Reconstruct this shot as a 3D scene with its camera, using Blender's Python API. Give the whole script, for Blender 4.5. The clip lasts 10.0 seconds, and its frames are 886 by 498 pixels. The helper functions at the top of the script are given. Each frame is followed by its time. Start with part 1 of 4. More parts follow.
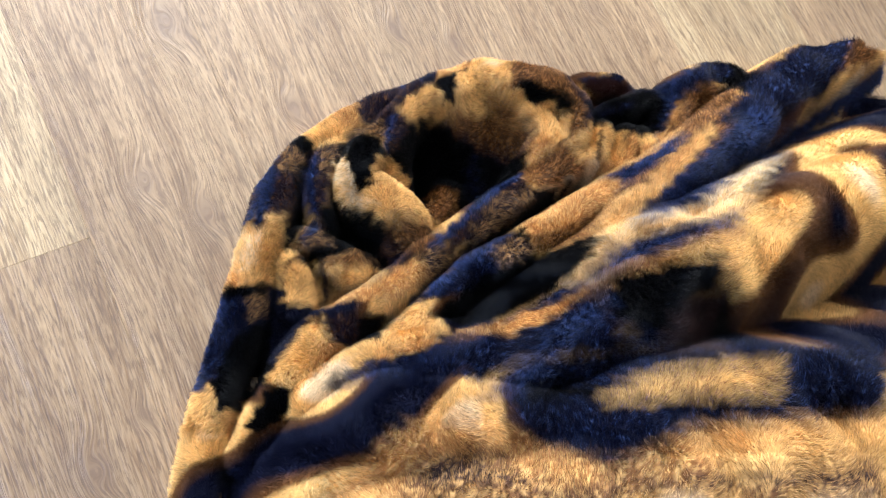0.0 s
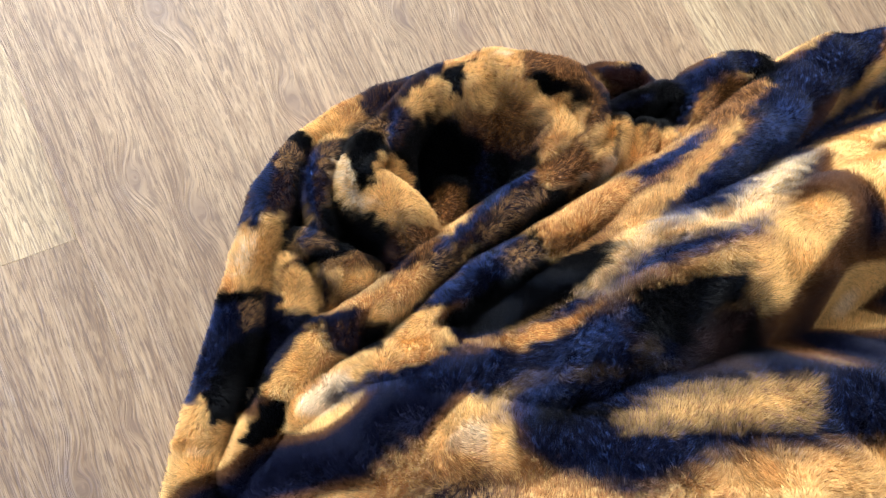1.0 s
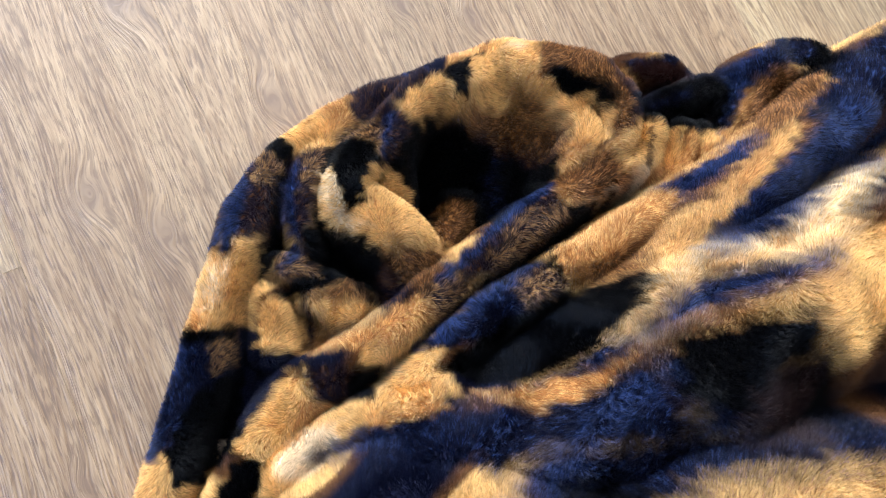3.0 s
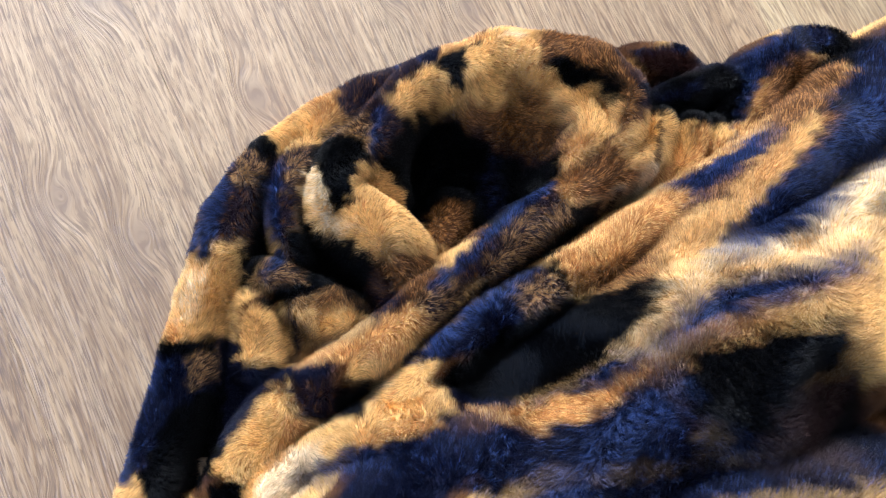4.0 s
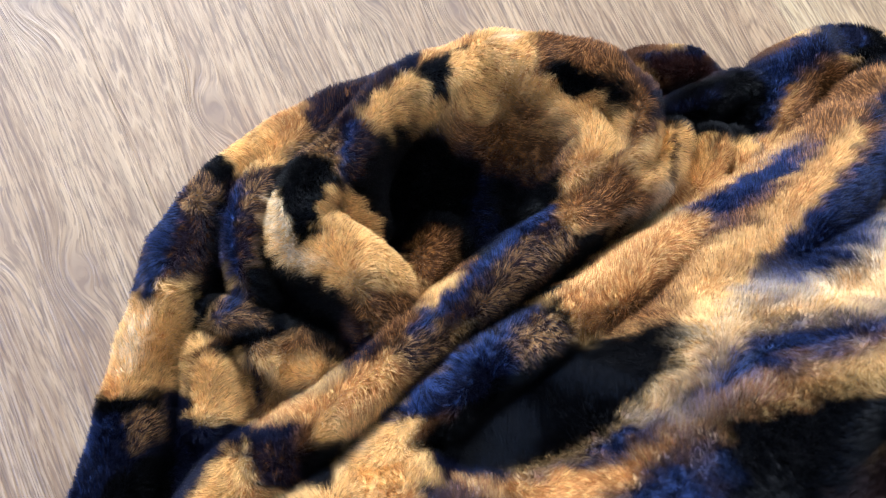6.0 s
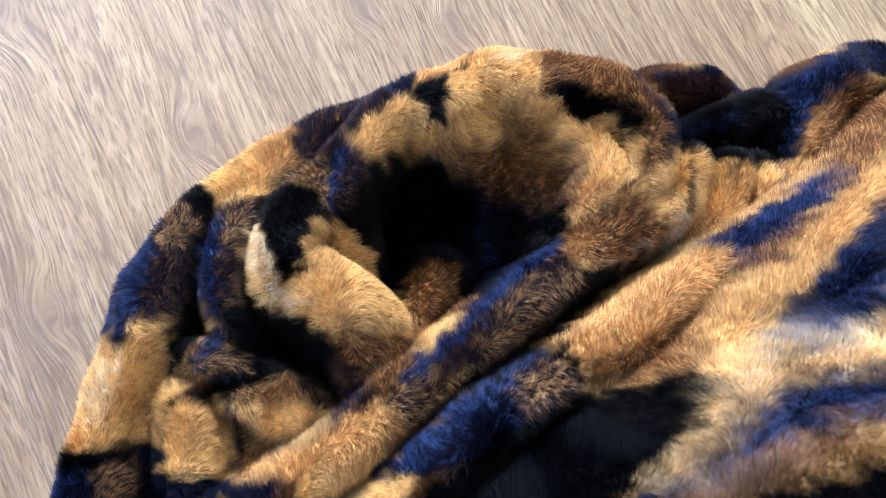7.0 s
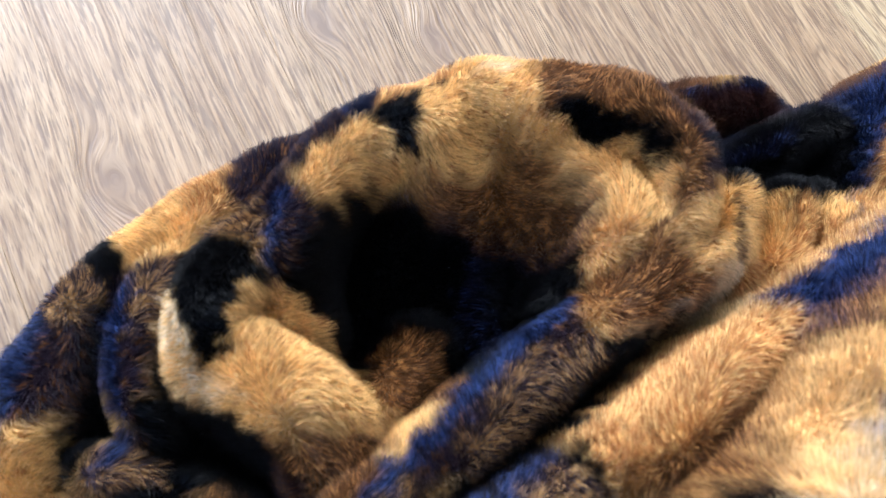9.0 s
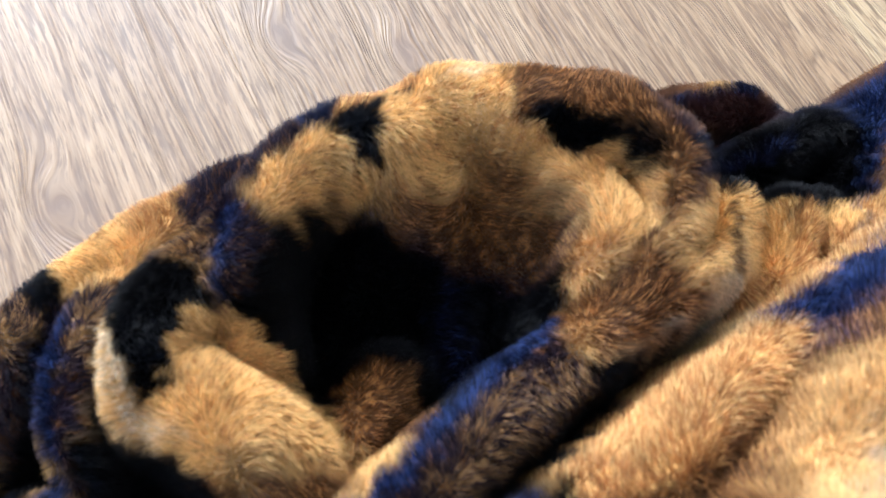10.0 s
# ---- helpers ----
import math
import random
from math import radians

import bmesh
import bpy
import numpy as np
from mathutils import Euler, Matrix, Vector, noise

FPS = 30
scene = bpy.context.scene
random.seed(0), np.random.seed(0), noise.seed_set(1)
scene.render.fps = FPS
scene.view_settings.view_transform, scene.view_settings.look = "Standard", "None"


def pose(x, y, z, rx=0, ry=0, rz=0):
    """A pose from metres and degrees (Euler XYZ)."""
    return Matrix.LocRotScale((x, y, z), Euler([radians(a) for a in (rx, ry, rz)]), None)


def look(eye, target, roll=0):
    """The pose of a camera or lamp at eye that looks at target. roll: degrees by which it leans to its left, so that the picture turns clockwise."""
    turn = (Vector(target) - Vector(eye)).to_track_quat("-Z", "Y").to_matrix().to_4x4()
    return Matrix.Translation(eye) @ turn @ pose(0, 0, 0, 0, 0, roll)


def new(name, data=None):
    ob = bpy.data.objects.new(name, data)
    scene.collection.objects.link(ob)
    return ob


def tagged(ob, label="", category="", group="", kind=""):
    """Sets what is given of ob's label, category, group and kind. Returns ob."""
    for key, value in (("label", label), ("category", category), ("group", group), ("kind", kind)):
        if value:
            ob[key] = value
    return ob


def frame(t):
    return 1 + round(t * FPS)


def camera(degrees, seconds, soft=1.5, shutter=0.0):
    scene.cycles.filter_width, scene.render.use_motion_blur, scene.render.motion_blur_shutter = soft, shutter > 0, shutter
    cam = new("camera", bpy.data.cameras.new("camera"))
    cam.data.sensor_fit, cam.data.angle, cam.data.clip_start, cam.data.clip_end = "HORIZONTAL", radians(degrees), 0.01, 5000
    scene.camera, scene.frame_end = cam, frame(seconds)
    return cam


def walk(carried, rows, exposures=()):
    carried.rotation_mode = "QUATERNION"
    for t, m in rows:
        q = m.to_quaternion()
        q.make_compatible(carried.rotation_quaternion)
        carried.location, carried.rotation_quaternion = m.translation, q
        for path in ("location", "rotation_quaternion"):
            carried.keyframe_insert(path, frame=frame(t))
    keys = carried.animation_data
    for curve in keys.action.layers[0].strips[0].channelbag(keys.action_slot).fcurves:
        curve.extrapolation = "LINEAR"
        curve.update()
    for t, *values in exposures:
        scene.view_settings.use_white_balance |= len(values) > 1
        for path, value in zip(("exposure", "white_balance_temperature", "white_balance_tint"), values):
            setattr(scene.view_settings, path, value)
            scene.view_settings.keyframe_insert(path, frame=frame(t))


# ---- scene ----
cam = camera(55.2, 10.0, soft=1.1)
cam.data.dof.use_dof, cam.data.dof.focus_distance, cam.data.dof.aperture_fstop = True, 0.72, 13.0
PATH = [
    (0, (0.244, 0.176, 0.92), (0.618, 0.725, -0.966), 35.2),
    (0.5, (0.25, 0.194, 0.9), (0.61, 0.721, -0.995), 35.3),
    (1, (0.26, 0.21, 0.875), (0.604, 0.721, -1.028), 35.0),
    (1.5, (0.263, 0.226, 0.85), (0.596, 0.725, -1.058), 34.7),
    (2, (0.269, 0.253, 0.824), (0.591, 0.734, -1.09), 34.8),
    (2.5, (0.279, 0.271, 0.795), (0.598, 0.743, -1.122), 35.0),
    (4, (0.306, 0.298, 0.724), (0.605, 0.758, -1.199), 33.5),
    (4.5, (0.313, 0.31, 0.703), (0.612, 0.768, -1.221), 33.5),
    (5, (0.323, 0.314, 0.676), (0.62, 0.781, -1.246), 32.6),
    (6.5, (0.337, 0.35, 0.623), (0.627, 0.85, -1.292), 30.1),
    (7, (0.345, 0.361, 0.598), (0.625, 0.884, -1.312), 28.2),
    (7.5, (0.355, 0.369, 0.564), (0.628, 0.919, -1.339), 26.4),
    (8, (0.368, 0.372, 0.527), (0.622, 0.962, -1.367), 22.8),
    (8.5, (0.375, 0.382, 0.502), (0.625, 1.002, -1.383), 21.2),
    (9, (0.383, 0.398, 0.477), (0.627, 1.055, -1.396), 19.3),
    (9.5, (0.392, 0.399, 0.453), (0.622, 1.104, -1.404), 16.6),
    (10, (0.405, 0.399, 0.439), (0.636, 1.154, -1.398), 14.9),
]
# seconds, stops, kelvin, tint: the picture cools as the floor fills less of it
BALANCE = [(0, -0.06, 6250, 10), (1.5, -0.06, 6250, 10), (2.5, -0.08, 6050, 10), (4, -0.06, 5850, 11), (5, -0.06, 5750, 11), (6.5, 0.0, 5600, 11), (8, 0.0, 5650, 11), (10, -0.04, 5750, 11)]
walk(cam, [(t, look(eye, target, roll)) for t, eye, target, roll in PATH], BALANCE)

# ---- light: daylight through one window, and an added blue side light ----
world = bpy.data.worlds.new("sky")
scene.world = world
world.use_nodes = True
sky = world.node_tree.nodes.new("ShaderNodeTexSky")
sky.sky_type, sky.sun_disc, sky.sun_elevation, sky.sun_rotation = "NISHITA", False, radians(40), radians(150)
world.node_tree.links.new(sky.outputs[0], world.node_tree.nodes["Background"].inputs[0])
world.node_tree.nodes["Background"].inputs[1].default_value = 0.12
ROOM = pose(0, 0, 0, 0, 0, 24.5)  # the room lies along the floor boards
for name, wide, tall, watts, colour, at, to in (
        ("window_daylight", 2.8, 1.3, 380, (0.92, 0.955, 1.0), (0.75, 2.95, 1.5), (0.6, 0, 0.5)),
        # added side light out of view, tinted blue to edge the folds
        ("side_daylight", 1.5, 1.3, 108, (0.35, 0.55, 1.0), (-1.95, 1.0, 1.0), (0, 0.8, 0.6))):
    day = bpy.data.lights.new(name, "AREA")
    day.shape, day.size, day.size_y, day.energy, day.color = "RECTANGLE", wide, tall, watts, colour
    new(name, day).matrix_world = ROOM @ look(at, to)

# ---- materials ----
def material(name, rough=0.5, spec=0.5):
    m = bpy.data.materials.new(name)
    m.use_nodes = True
    b = m.node_tree.nodes["Principled BSDF"]
    b.inputs["Roughness"].default_value, b.inputs["Specular IOR Level"].default_value = rough, spec
    return m, m.node_tree, b


class Nodes:
    """Short ways to write a node tree."""

    def __init__(self, tree):
        self.tree = tree

    def put(self, kind, *links, **settings):
        n = self.tree.nodes.new("ShaderNode" + kind)
        for key, value in settings.items():
            if key == "op":
                n.operation = value
            elif key == "blend":
                n.data_type, n.blend_type = "RGBA", value
            else:
                n.inputs[key].default_value = value
        for i, source in enumerate(links):
            if source is None:
                continue
            if isinstance(source, (int, float)):
                n.inputs[i].default_value = source
            else:
                self.tree.links.new(source, n.inputs[i])
        return n

    def math(self, op, *links):
        return self.put("Math", *links, op=op).outputs[0]

    def ramp(self, source, *stops):
        n = self.tree.nodes.new("ShaderNodeValToRGB")
        while len(n.color_ramp.elements) < len(stops):
            n.color_ramp.elements.new(0.5)
        for e, (at, c) in zip(n.color_ramp.elements, stops):
            e.position, e.color = at, (*c, 1) if isinstance(c, tuple) else (c, c, c, 1)
        self.tree.links.new(source, n.inputs[0])
        return n.outputs[0]

    def mix(self, blend, factor, a, b):
        n = self.tree.nodes.new("ShaderNodeMix")
        n.data_type, n.blend_type = "RGBA", blend
        for slot, source in ((0, factor), (6, a), (7, b)):
            if isinstance(source, (int, float)):
                n.inputs[slot].default_value = source
            elif isinstance(source, tuple):
                n.inputs[slot].default_value = (*source, 1)
            else:
                self.tree.links.new(source, n.inputs[slot])
        return n.outputs[2]


def oak_material(name, lift):
    """Limed oak vinyl: grain lines that part round knots, fine pores, each board with its own tone."""
    m, tree, b = material(name, 0.42, 0.5)
    N = Nodes(tree)
    place = N.put("NewGeometry").outputs["Position"]
    turned = N.put("Mapping", place, Rotation=(0, 0, radians(-24.5))).outputs[0]
    luck = N.put("ObjectInfo").outputs["Random"]
    split = N.put("SeparateXYZ", turned)
    u, v = split.outputs[0], split.outputs[1]
    bend = N.put("TexNoise", N.put("Mapping", turned, Scale=(9, 2.2, 1)).outputs[0], Scale=1.0, Detail=3.0).outputs[0]
    flow = N.math("ADD", u, N.math("MULTIPLY", N.math("SUBTRACT", bend, 0.5), 0.035))
    rings = None
    # knots: across the boards, along them, size
    for ku, kv, size in KNOTS:
        du, dv = N.math("SUBTRACT", u, ku), N.math("MULTIPLY", N.math("SUBTRACT", v, kv), 0.62)
        r2 = N.math("ADD", N.math("ADD", N.math("MULTIPLY", du, du), N.math("MULTIPLY", dv, dv)), 0.00003)
        core = N.math("POWER", 2.718, N.math("MULTIPLY", r2, -1.4 / (size * size)))
        flow = N.math("ADD", flow, N.math("MULTIPLY", core, N.math("SUBTRACT", N.math("MULTIPLY", N.math("SQRT", r2), 1.6), du)))
        rings = core if rings is None else N.math("MAXIMUM", rings, core)
    grain_at = N.put("CombineXYZ", N.math("ADD", N.math("MULTIPLY", flow, 1.0), N.math("MULTIPLY", luck, 3.0)), N.math("MULTIPLY", v, 0.05), luck).outputs[0]
    lines = N.put("TexNoise", grain_at, Scale=520.0, Detail=2.5, Roughness=0.6).outputs[0]
    broad = N.put("TexNoise", grain_at, Scale=60.0, Detail=3.0, Roughness=0.55).outputs[0]
    pore_at = N.put("CombineXYZ", N.math("ADD", flow, N.math("MULTIPLY", luck, 3.0)), N.math("MULTIPLY", v, 0.09), luck).outputs[0]
    pores = N.put("TexNoise", pore_at, Scale=640.0, Detail=2.0, Roughness=0.5).outputs[0]
    figure = N.put("TexNoise", grain_at, Scale=42.0, Detail=1.5, Roughness=0.5).outputs[0]
    rays = N.math("PINGPONG", N.math("MULTIPLY", figure, 21.0), 0.5)
    patchy = N.put("TexNoise", N.put("Mapping", turned, Scale=(26, 5.0, 1)).outputs[0], Scale=1.0, Detail=3.0).outputs[0]
    cloud = N.put("TexNoise", N.put("Mapping", turned, Scale=(7, 2.0, 1)).outputs[0], Scale=1.0, Detail=4.0).outputs[0]
    tone = N.ramp(broad, (0.33, (0.18, 0.112, 0.056)), (0.47, (0.228, 0.15, 0.08)), (0.65, (0.285, 0.198, 0.11)))
    tone = N.mix("MIX", N.ramp(lines, (0.50, 0.0), (0.60, 0.4)), tone, (0.36, 0.262, 0.155))
    tone = N.mix("MIX", N.ramp(lines, (0.38, 0.6), (0.47, 0.0)), tone, (0.115, 0.07, 0.038))
    tone = N.mix("MIX", N.ramp(pores, (0.40, 0.6), (0.46, 0.0)), tone, (0.10, 0.06, 0.032))
    tone = N.mix("MIX", N.math("MULTIPLY", N.ramp(rays, (0.02, 0.72), (0.15, 0.0)), N.ramp(patchy, (0.36, 0.15), (0.62, 1.0))), tone, (0.105, 0.066, 0.037))
    tone = N.mix("MIX", N.math("MULTIPLY", N.ramp(rays, (0.36, 0.0), (0.48, 0.45)), N.ramp(patchy, (0.36, 1.0), (0.62, 0.2))), tone, (0.40, 0.29, 0.17))
    tone = N.mix("MULTIPLY", 0.9, tone, N.ramp(cloud, (0.3, (0.70, 0.66, 0.63)), (0.55, (1.0, 0.98, 0.95)), (0.75, (1.14, 1.12, 1.08))))
    tone = N.mix("MIX", N.math("MULTIPLY", rings, 0.75), tone, (0.13, 0.082, 0.05))
    tone = N.mix("MULTIPLY", 1.0, tone, N.mix("MULTIPLY", 1.0, N.ramp(luck, (0.0, (0.95, 0.93, 0.91)), (1.0, (1.04, 1.02, 1.0))), lift))
    tree.links.new(tone, b.inputs["Base Color"])
    tree.links.new(N.ramp(lines, (0.3, 0.56), (0.7, 0.44)), b.inputs["Roughness"])
    bump = N.put("Bump", Strength=0.6, Distance=0.001)
    tree.links.new(N.math("ADD", N.math("ADD", lines, N.math("MULTIPLY", rays, 1.2)), N.math("MULTIPLY", pores, 0.7)), bump.inputs["Height"])
    tree.links.new(bump.outputs[0], b.inputs["Normal"])
    return m


KNOTS = [(0.297, 0.423, 0.019), (0.481, 0.448, 0.016), (0.345, 0.365, 0.017), (0.15, 0.15, 0.02), (0.635, 0.505, 0.013), (0.385, 0.60, 0.024), (0.70, 0.46, 0.014), (0.21, 0.185, 0.01), (0.9, 0.45, 0.014)]
OAK, PALE = oak_material("oak_board", (1.0, 0.98, 0.95)), oak_material("pale_oak_board", (1.28, 1.36, 1.33))


def paint_material(name, colour):
    m, tree, b = material(name, 0.7, 0.3)
    N = Nodes(tree)
    spots = N.put("TexNoise", Scale=35.0, Detail=4.0).outputs[0]
    tree.links.new(N.ramp(spots, (0.3, tuple(c * 0.95 for c in colour)), (0.7, colour)), b.inputs["Base Color"])
    bump = N.put("Bump", Strength=0.1, Distance=0.001)
    tree.links.new(spots, bump.inputs["Height"])
    tree.links.new(bump.outputs[0], b.inputs["Normal"])
    return m


WALL = paint_material("wall_paint", (0.5, 0.5, 0.5))
WHITE = paint_material("white_paint", (0.68, 0.68, 0.68))


def fur_material(name, rough, spec):
    m, tree, b = material(name, rough, spec)
    N = Nodes(tree)
    tint = N.put("Attribute")
    tint.attribute_name = "tint"
    speck = N.put("TexNoise", N.put("NewGeometry").outputs["Position"], Scale=420.0, Detail=2.0).outputs[0]
    tone = N.mix("MULTIPLY", 0.7, tint.outputs["Color"], N.ramp(speck, (0.3, 0.75), (0.7, 1.2)))
    tree.links.new(tone, b.inputs["Base Color"])
    return m


FUR = fur_material("fur_strands", 0.42, 0.12)
HIDE = fur_material("fur_ground", 0.9, 0.05)


# ---- the room ----
def part(name, bm, mat, parent=None, label="", at=None):
    me = bpy.data.meshes.new(name)
    bm.to_mesh(me)
    bm.free()
    me.materials.append(mat)
    ob = new(name, me)
    if parent is not None:
        ob.parent = parent
    if at is not None:
        ob.matrix_local = at
    return tagged(ob, label)


def box(x0, y0, z0, x1, y1, z1, bevel=0.0, bm=None):
    made = bmesh.new()
    bmesh.ops.create_cube(made, size=1, matrix=Matrix.LocRotScale(((x0 + x1) / 2, (y0 + y1) / 2, (z0 + z1) / 2), None, (x1 - x0, y1 - y0, z1 - z0)))
    if bevel:
        bmesh.ops.bevel(made, geom=made.edges[:], offset=bevel, segments=2, affect="EDGES", profile=0.6)
    if bm is None:
        return made
    me = bpy.data.meshes.new("piece")
    made.to_mesh(me)
    made.free()
    bm.from_mesh(me)
    bpy.data.meshes.remove(me)
    return bm


U0, U1, V0, V1, TOP = -2.0, 3.0, -2.4, 3.0, 2.6
structure = dict(kind="structure")
floor = part("floor", box(U0 - 0.1, V0 - 0.1, -0.05, U1 + 0.1, V1 + 0.1, -0.006), paint_material("subfloor", (0.3, 0.28, 0.25)))
floor.matrix_world = ROOM
tagged(floor, "limed oak board floor with fine seams", "floor", **structure)
ceiling = part("ceiling", box(U0 - 0.1, V0 - 0.1, TOP, U1 + 0.1, V1 + 0.1, TOP + 0.1), WHITE)
ceiling.matrix_world = ROOM
tagged(ceiling, "plain white painted ceiling", "ceiling", **structure)
for name, b4 in (("wall_east", (U1, V0, U1 + 0.1, V1)), ("wall_south", (U0 - 0.1, V0 - 0.1, U1 + 0.1, V0))):
    wall = part(name, box(b4[0], b4[1], -0.05, b4[2], b4[3], TOP), WALL)
    wall.matrix_world = ROOM
    tagged(wall, "plain pale painted wall", "wall", **structure)
W0, W1, WZ0, WZ1 = -0.75, 2.25, 0.5, 2.5  # the window's opening
bm = box(U0 - 0.1, V1, -0.05, W0, V1 + 0.16, TOP)
for b6 in ((W1, V1, -0.05, U1 + 0.1, V1 + 0.16, TOP), (W0, V1, -0.05, W1, V1 + 0.16, WZ0), (W0, V1, WZ1, W1, V1 + 0.16, TOP)):
    box(*b6, bm=bm)
wall = part("wall_north", bm, WALL)
wall.matrix_world = ROOM
tagged(wall, "pale painted wall with a window opening", "wall", **structure)
S0, S1, SZ0, SZ1 = 0.2, 1.8, 0.3, 1.7  # the added side window's opening
bm = box(U0 - 0.16, V0, -0.05, U0, S0, TOP)
for b6 in ((U0 - 0.16, S1, -0.05, U0, V1, TOP), (U0 - 0.16, S0, -0.05, U0, S1, SZ0), (U0 - 0.16, S0, SZ1, U0, S1, TOP)):
    box(*b6, bm=bm)
wall = part("wall_west", bm, WALL)
wall.matrix_world = ROOM
tagged(wall, "pale painted wall with a window opening", "wall", **structure)


def window_in(name, at, half, low, high):
    """A white frame with its sill, in an opening of that half width between two heights."""
    window = new(name)
    window.matrix_world = ROOM @ at
    tagged(window, "white framed window out of view, giving soft daylight", "window", **structure)
    for piece, b6 in (("window_frame", (-half, 0.08, low, -half + 0.06, 0.14, high)), ("window_frame", (half - 0.06, 0.08, low, half, 0.14, high)),
                      ("window_frame", (-half + 0.06, 0.08, low, half - 0.06, 0.14, low + 0.06)), ("window_frame", (-half + 0.06, 0.08, high - 0.06, half - 0.06, 0.14, high)),
                      ("window_sill", (-half - 0.05, -0.12, low - 0.03, half + 0.05, -0.002, low))):
        part(piece, box(*b6, bevel=0.004), WHITE, window)


window_in("window_1", pose((W0 + W1) / 2, V1, 0), (W1 - W0) / 2, WZ0, WZ1)
# second window, added to house the blue side light
window_in("added_window", pose(U0, (S0 + S1) / 2, 0, 0, 0, 90), (S1 - S0) / 2, SZ0, SZ1)

# ---- the fur throw's form: folds laid over one another ----
X0, Y0, STEP, NX, NY = 0.10, -0.42, 0.003, 400, 374
GX, GY = np.meshgrid(X0 + STEP * np.arange(NX), Y0 + STEP * np.arange(NY))
FOLDS = []


def spline(points, n=14):
    """A smooth line through a few points."""
    p = np.array(points, float)
    p = np.vstack([2 * p[0] - p[1], p, 2 * p[-1] - p[-2]])
    out = []
    for i in range(1, len(p) - 2):
        for s in np.linspace(0, 1, n, endpoint=False):
            a, b, c, d = p[i - 1], p[i], p[i + 1], p[i + 2]
            out.append(0.5 * (2 * b + (c - a) * s + (2 * a - 5 * b + 4 * c - d) * s * s + (3 * b - a - 3 * c + d) * s ** 3))
    out.append(p[-2])
    return np.array(out)


def fold(points, r, left=4.0, right=4.0):
    """A rounded fold along points (x, y, crest height), of radius r; left and right: how steeply its sides fall."""
    line = spline(points)
    d2 = np.full(GX.shape, 9.0)
    crest, side = np.zeros(GX.shape), np.zeros(GX.shape)
    way = np.gradient(line[:, :2], axis=0)
    for (x, y, z), (wx, wy) in zip(line, way):
        dx, dy = GX - x, GY - y
        q = dx * dx + dy * dy
        near = q < d2
        d2[near], crest[near], side[near] = q[near], z, (wx * dy - wy * dx)[near]
    d = np.sqrt(d2)
    k = np.where(side > 0, left, right)
    u = k / np.sqrt(1 + k * k)
    h = np.where(d < u * r, crest - r * (1 - np.sqrt(np.maximum(0, 1 - (d / r) ** 2))), crest - r * (1 - np.sqrt(1 - u * u)) - k * (d - u * r))
    FOLDS.append(h)


def inside(px, py, poly):
    """Signed distance to a closed outline, positive inside."""
    d, odd = np.full(px.shape, 9.0), np.zeros(px.shape, bool)
    for (ax, ay), (bx, by) in zip(poly, poly[1:] + poly[:1]):
        ex, ey = bx - ax, by - ay
        s = np.clip(((px - ax) * ex + (py - ay) * ey) / (ex * ex + ey * ey + 1e-12), 0, 1)
        d = np.minimum(d, np.hypot(px - ax - s * ex, py - ay - s * ey))
        odd ^= ((ay > py) != (by > py)) & (px < ex * (py - ay) / (ey + 1e-12) + ax)
    return np.where(odd, d, -d)


def waves(px, py, scale, seed, n=7):
    """Soft random waves of about unit height."""
    g = np.random.default_rng(seed)
    out = np.zeros(px.shape)
    for _ in range(n):
        a, f = g.uniform(0, 6.283), g.uniform(0.6, 1.7) * 6.283 / scale
        out += np.sin(f * (np.cos(a) * px + np.sin(a) * py) + g.uniform(0, 6.283))
    return out / math.sqrt(n / 2)


# outer roll round the edge
fold([(0.165, 0.14, .045), (0.179, 0.238, .046), (0.192, 0.293, .048), (0.207, 0.359, .048), (0.223, 0.428, .052), (0.237, 0.484, .052), (0.265, 0.531, .052),
      (0.299, 0.562, .052), (0.343, 0.592, .049), (0.4, 0.618, .047)], .02, 6, 6)
# inner roll beside it
fold([(0.31, 0.545, .05), (0.294, 0.535, .06), (0.281, 0.51, .06), (0.281, 0.48, .055), (0.29, 0.456, .04)], .011, 6, 6)
# the big loop with its hollow
fold([(0.36, 0.513, .07), (0.358, 0.54, .086), (0.366, 0.566, .096), (0.392, 0.593, .101), (0.428, 0.611, .1)], .017, 6, 5)
fold([(0.428, 0.613, .094), (0.468, 0.623, .098), (0.511, 0.62, .102), (0.541, 0.609, .105)], .022, 5, 0.9)
fold([(0.541, 0.609, .107), (0.561, 0.586, .114), (0.562, 0.56, .112), (0.548, 0.538, .1)], .012, 5, 6)
fold([(0.51, 0.594, .088), (0.525, 0.578, .098), (0.53, 0.556, .1), (0.521, 0.536, .092), (0.508, 0.52, .075)], .013, 5, 6)
# tongue turned over inside the loop
fold([(0.346, 0.545, .085), (0.332, 0.53, .095), (0.321, 0.505, .098), (0.322, 0.49, .096)], .015, 6, 6)
fold([(0.326, 0.486, .092), (0.348, 0.474, .096), (0.374, 0.454, .09), (0.384, 0.428, .07)], .022, 5, 6)
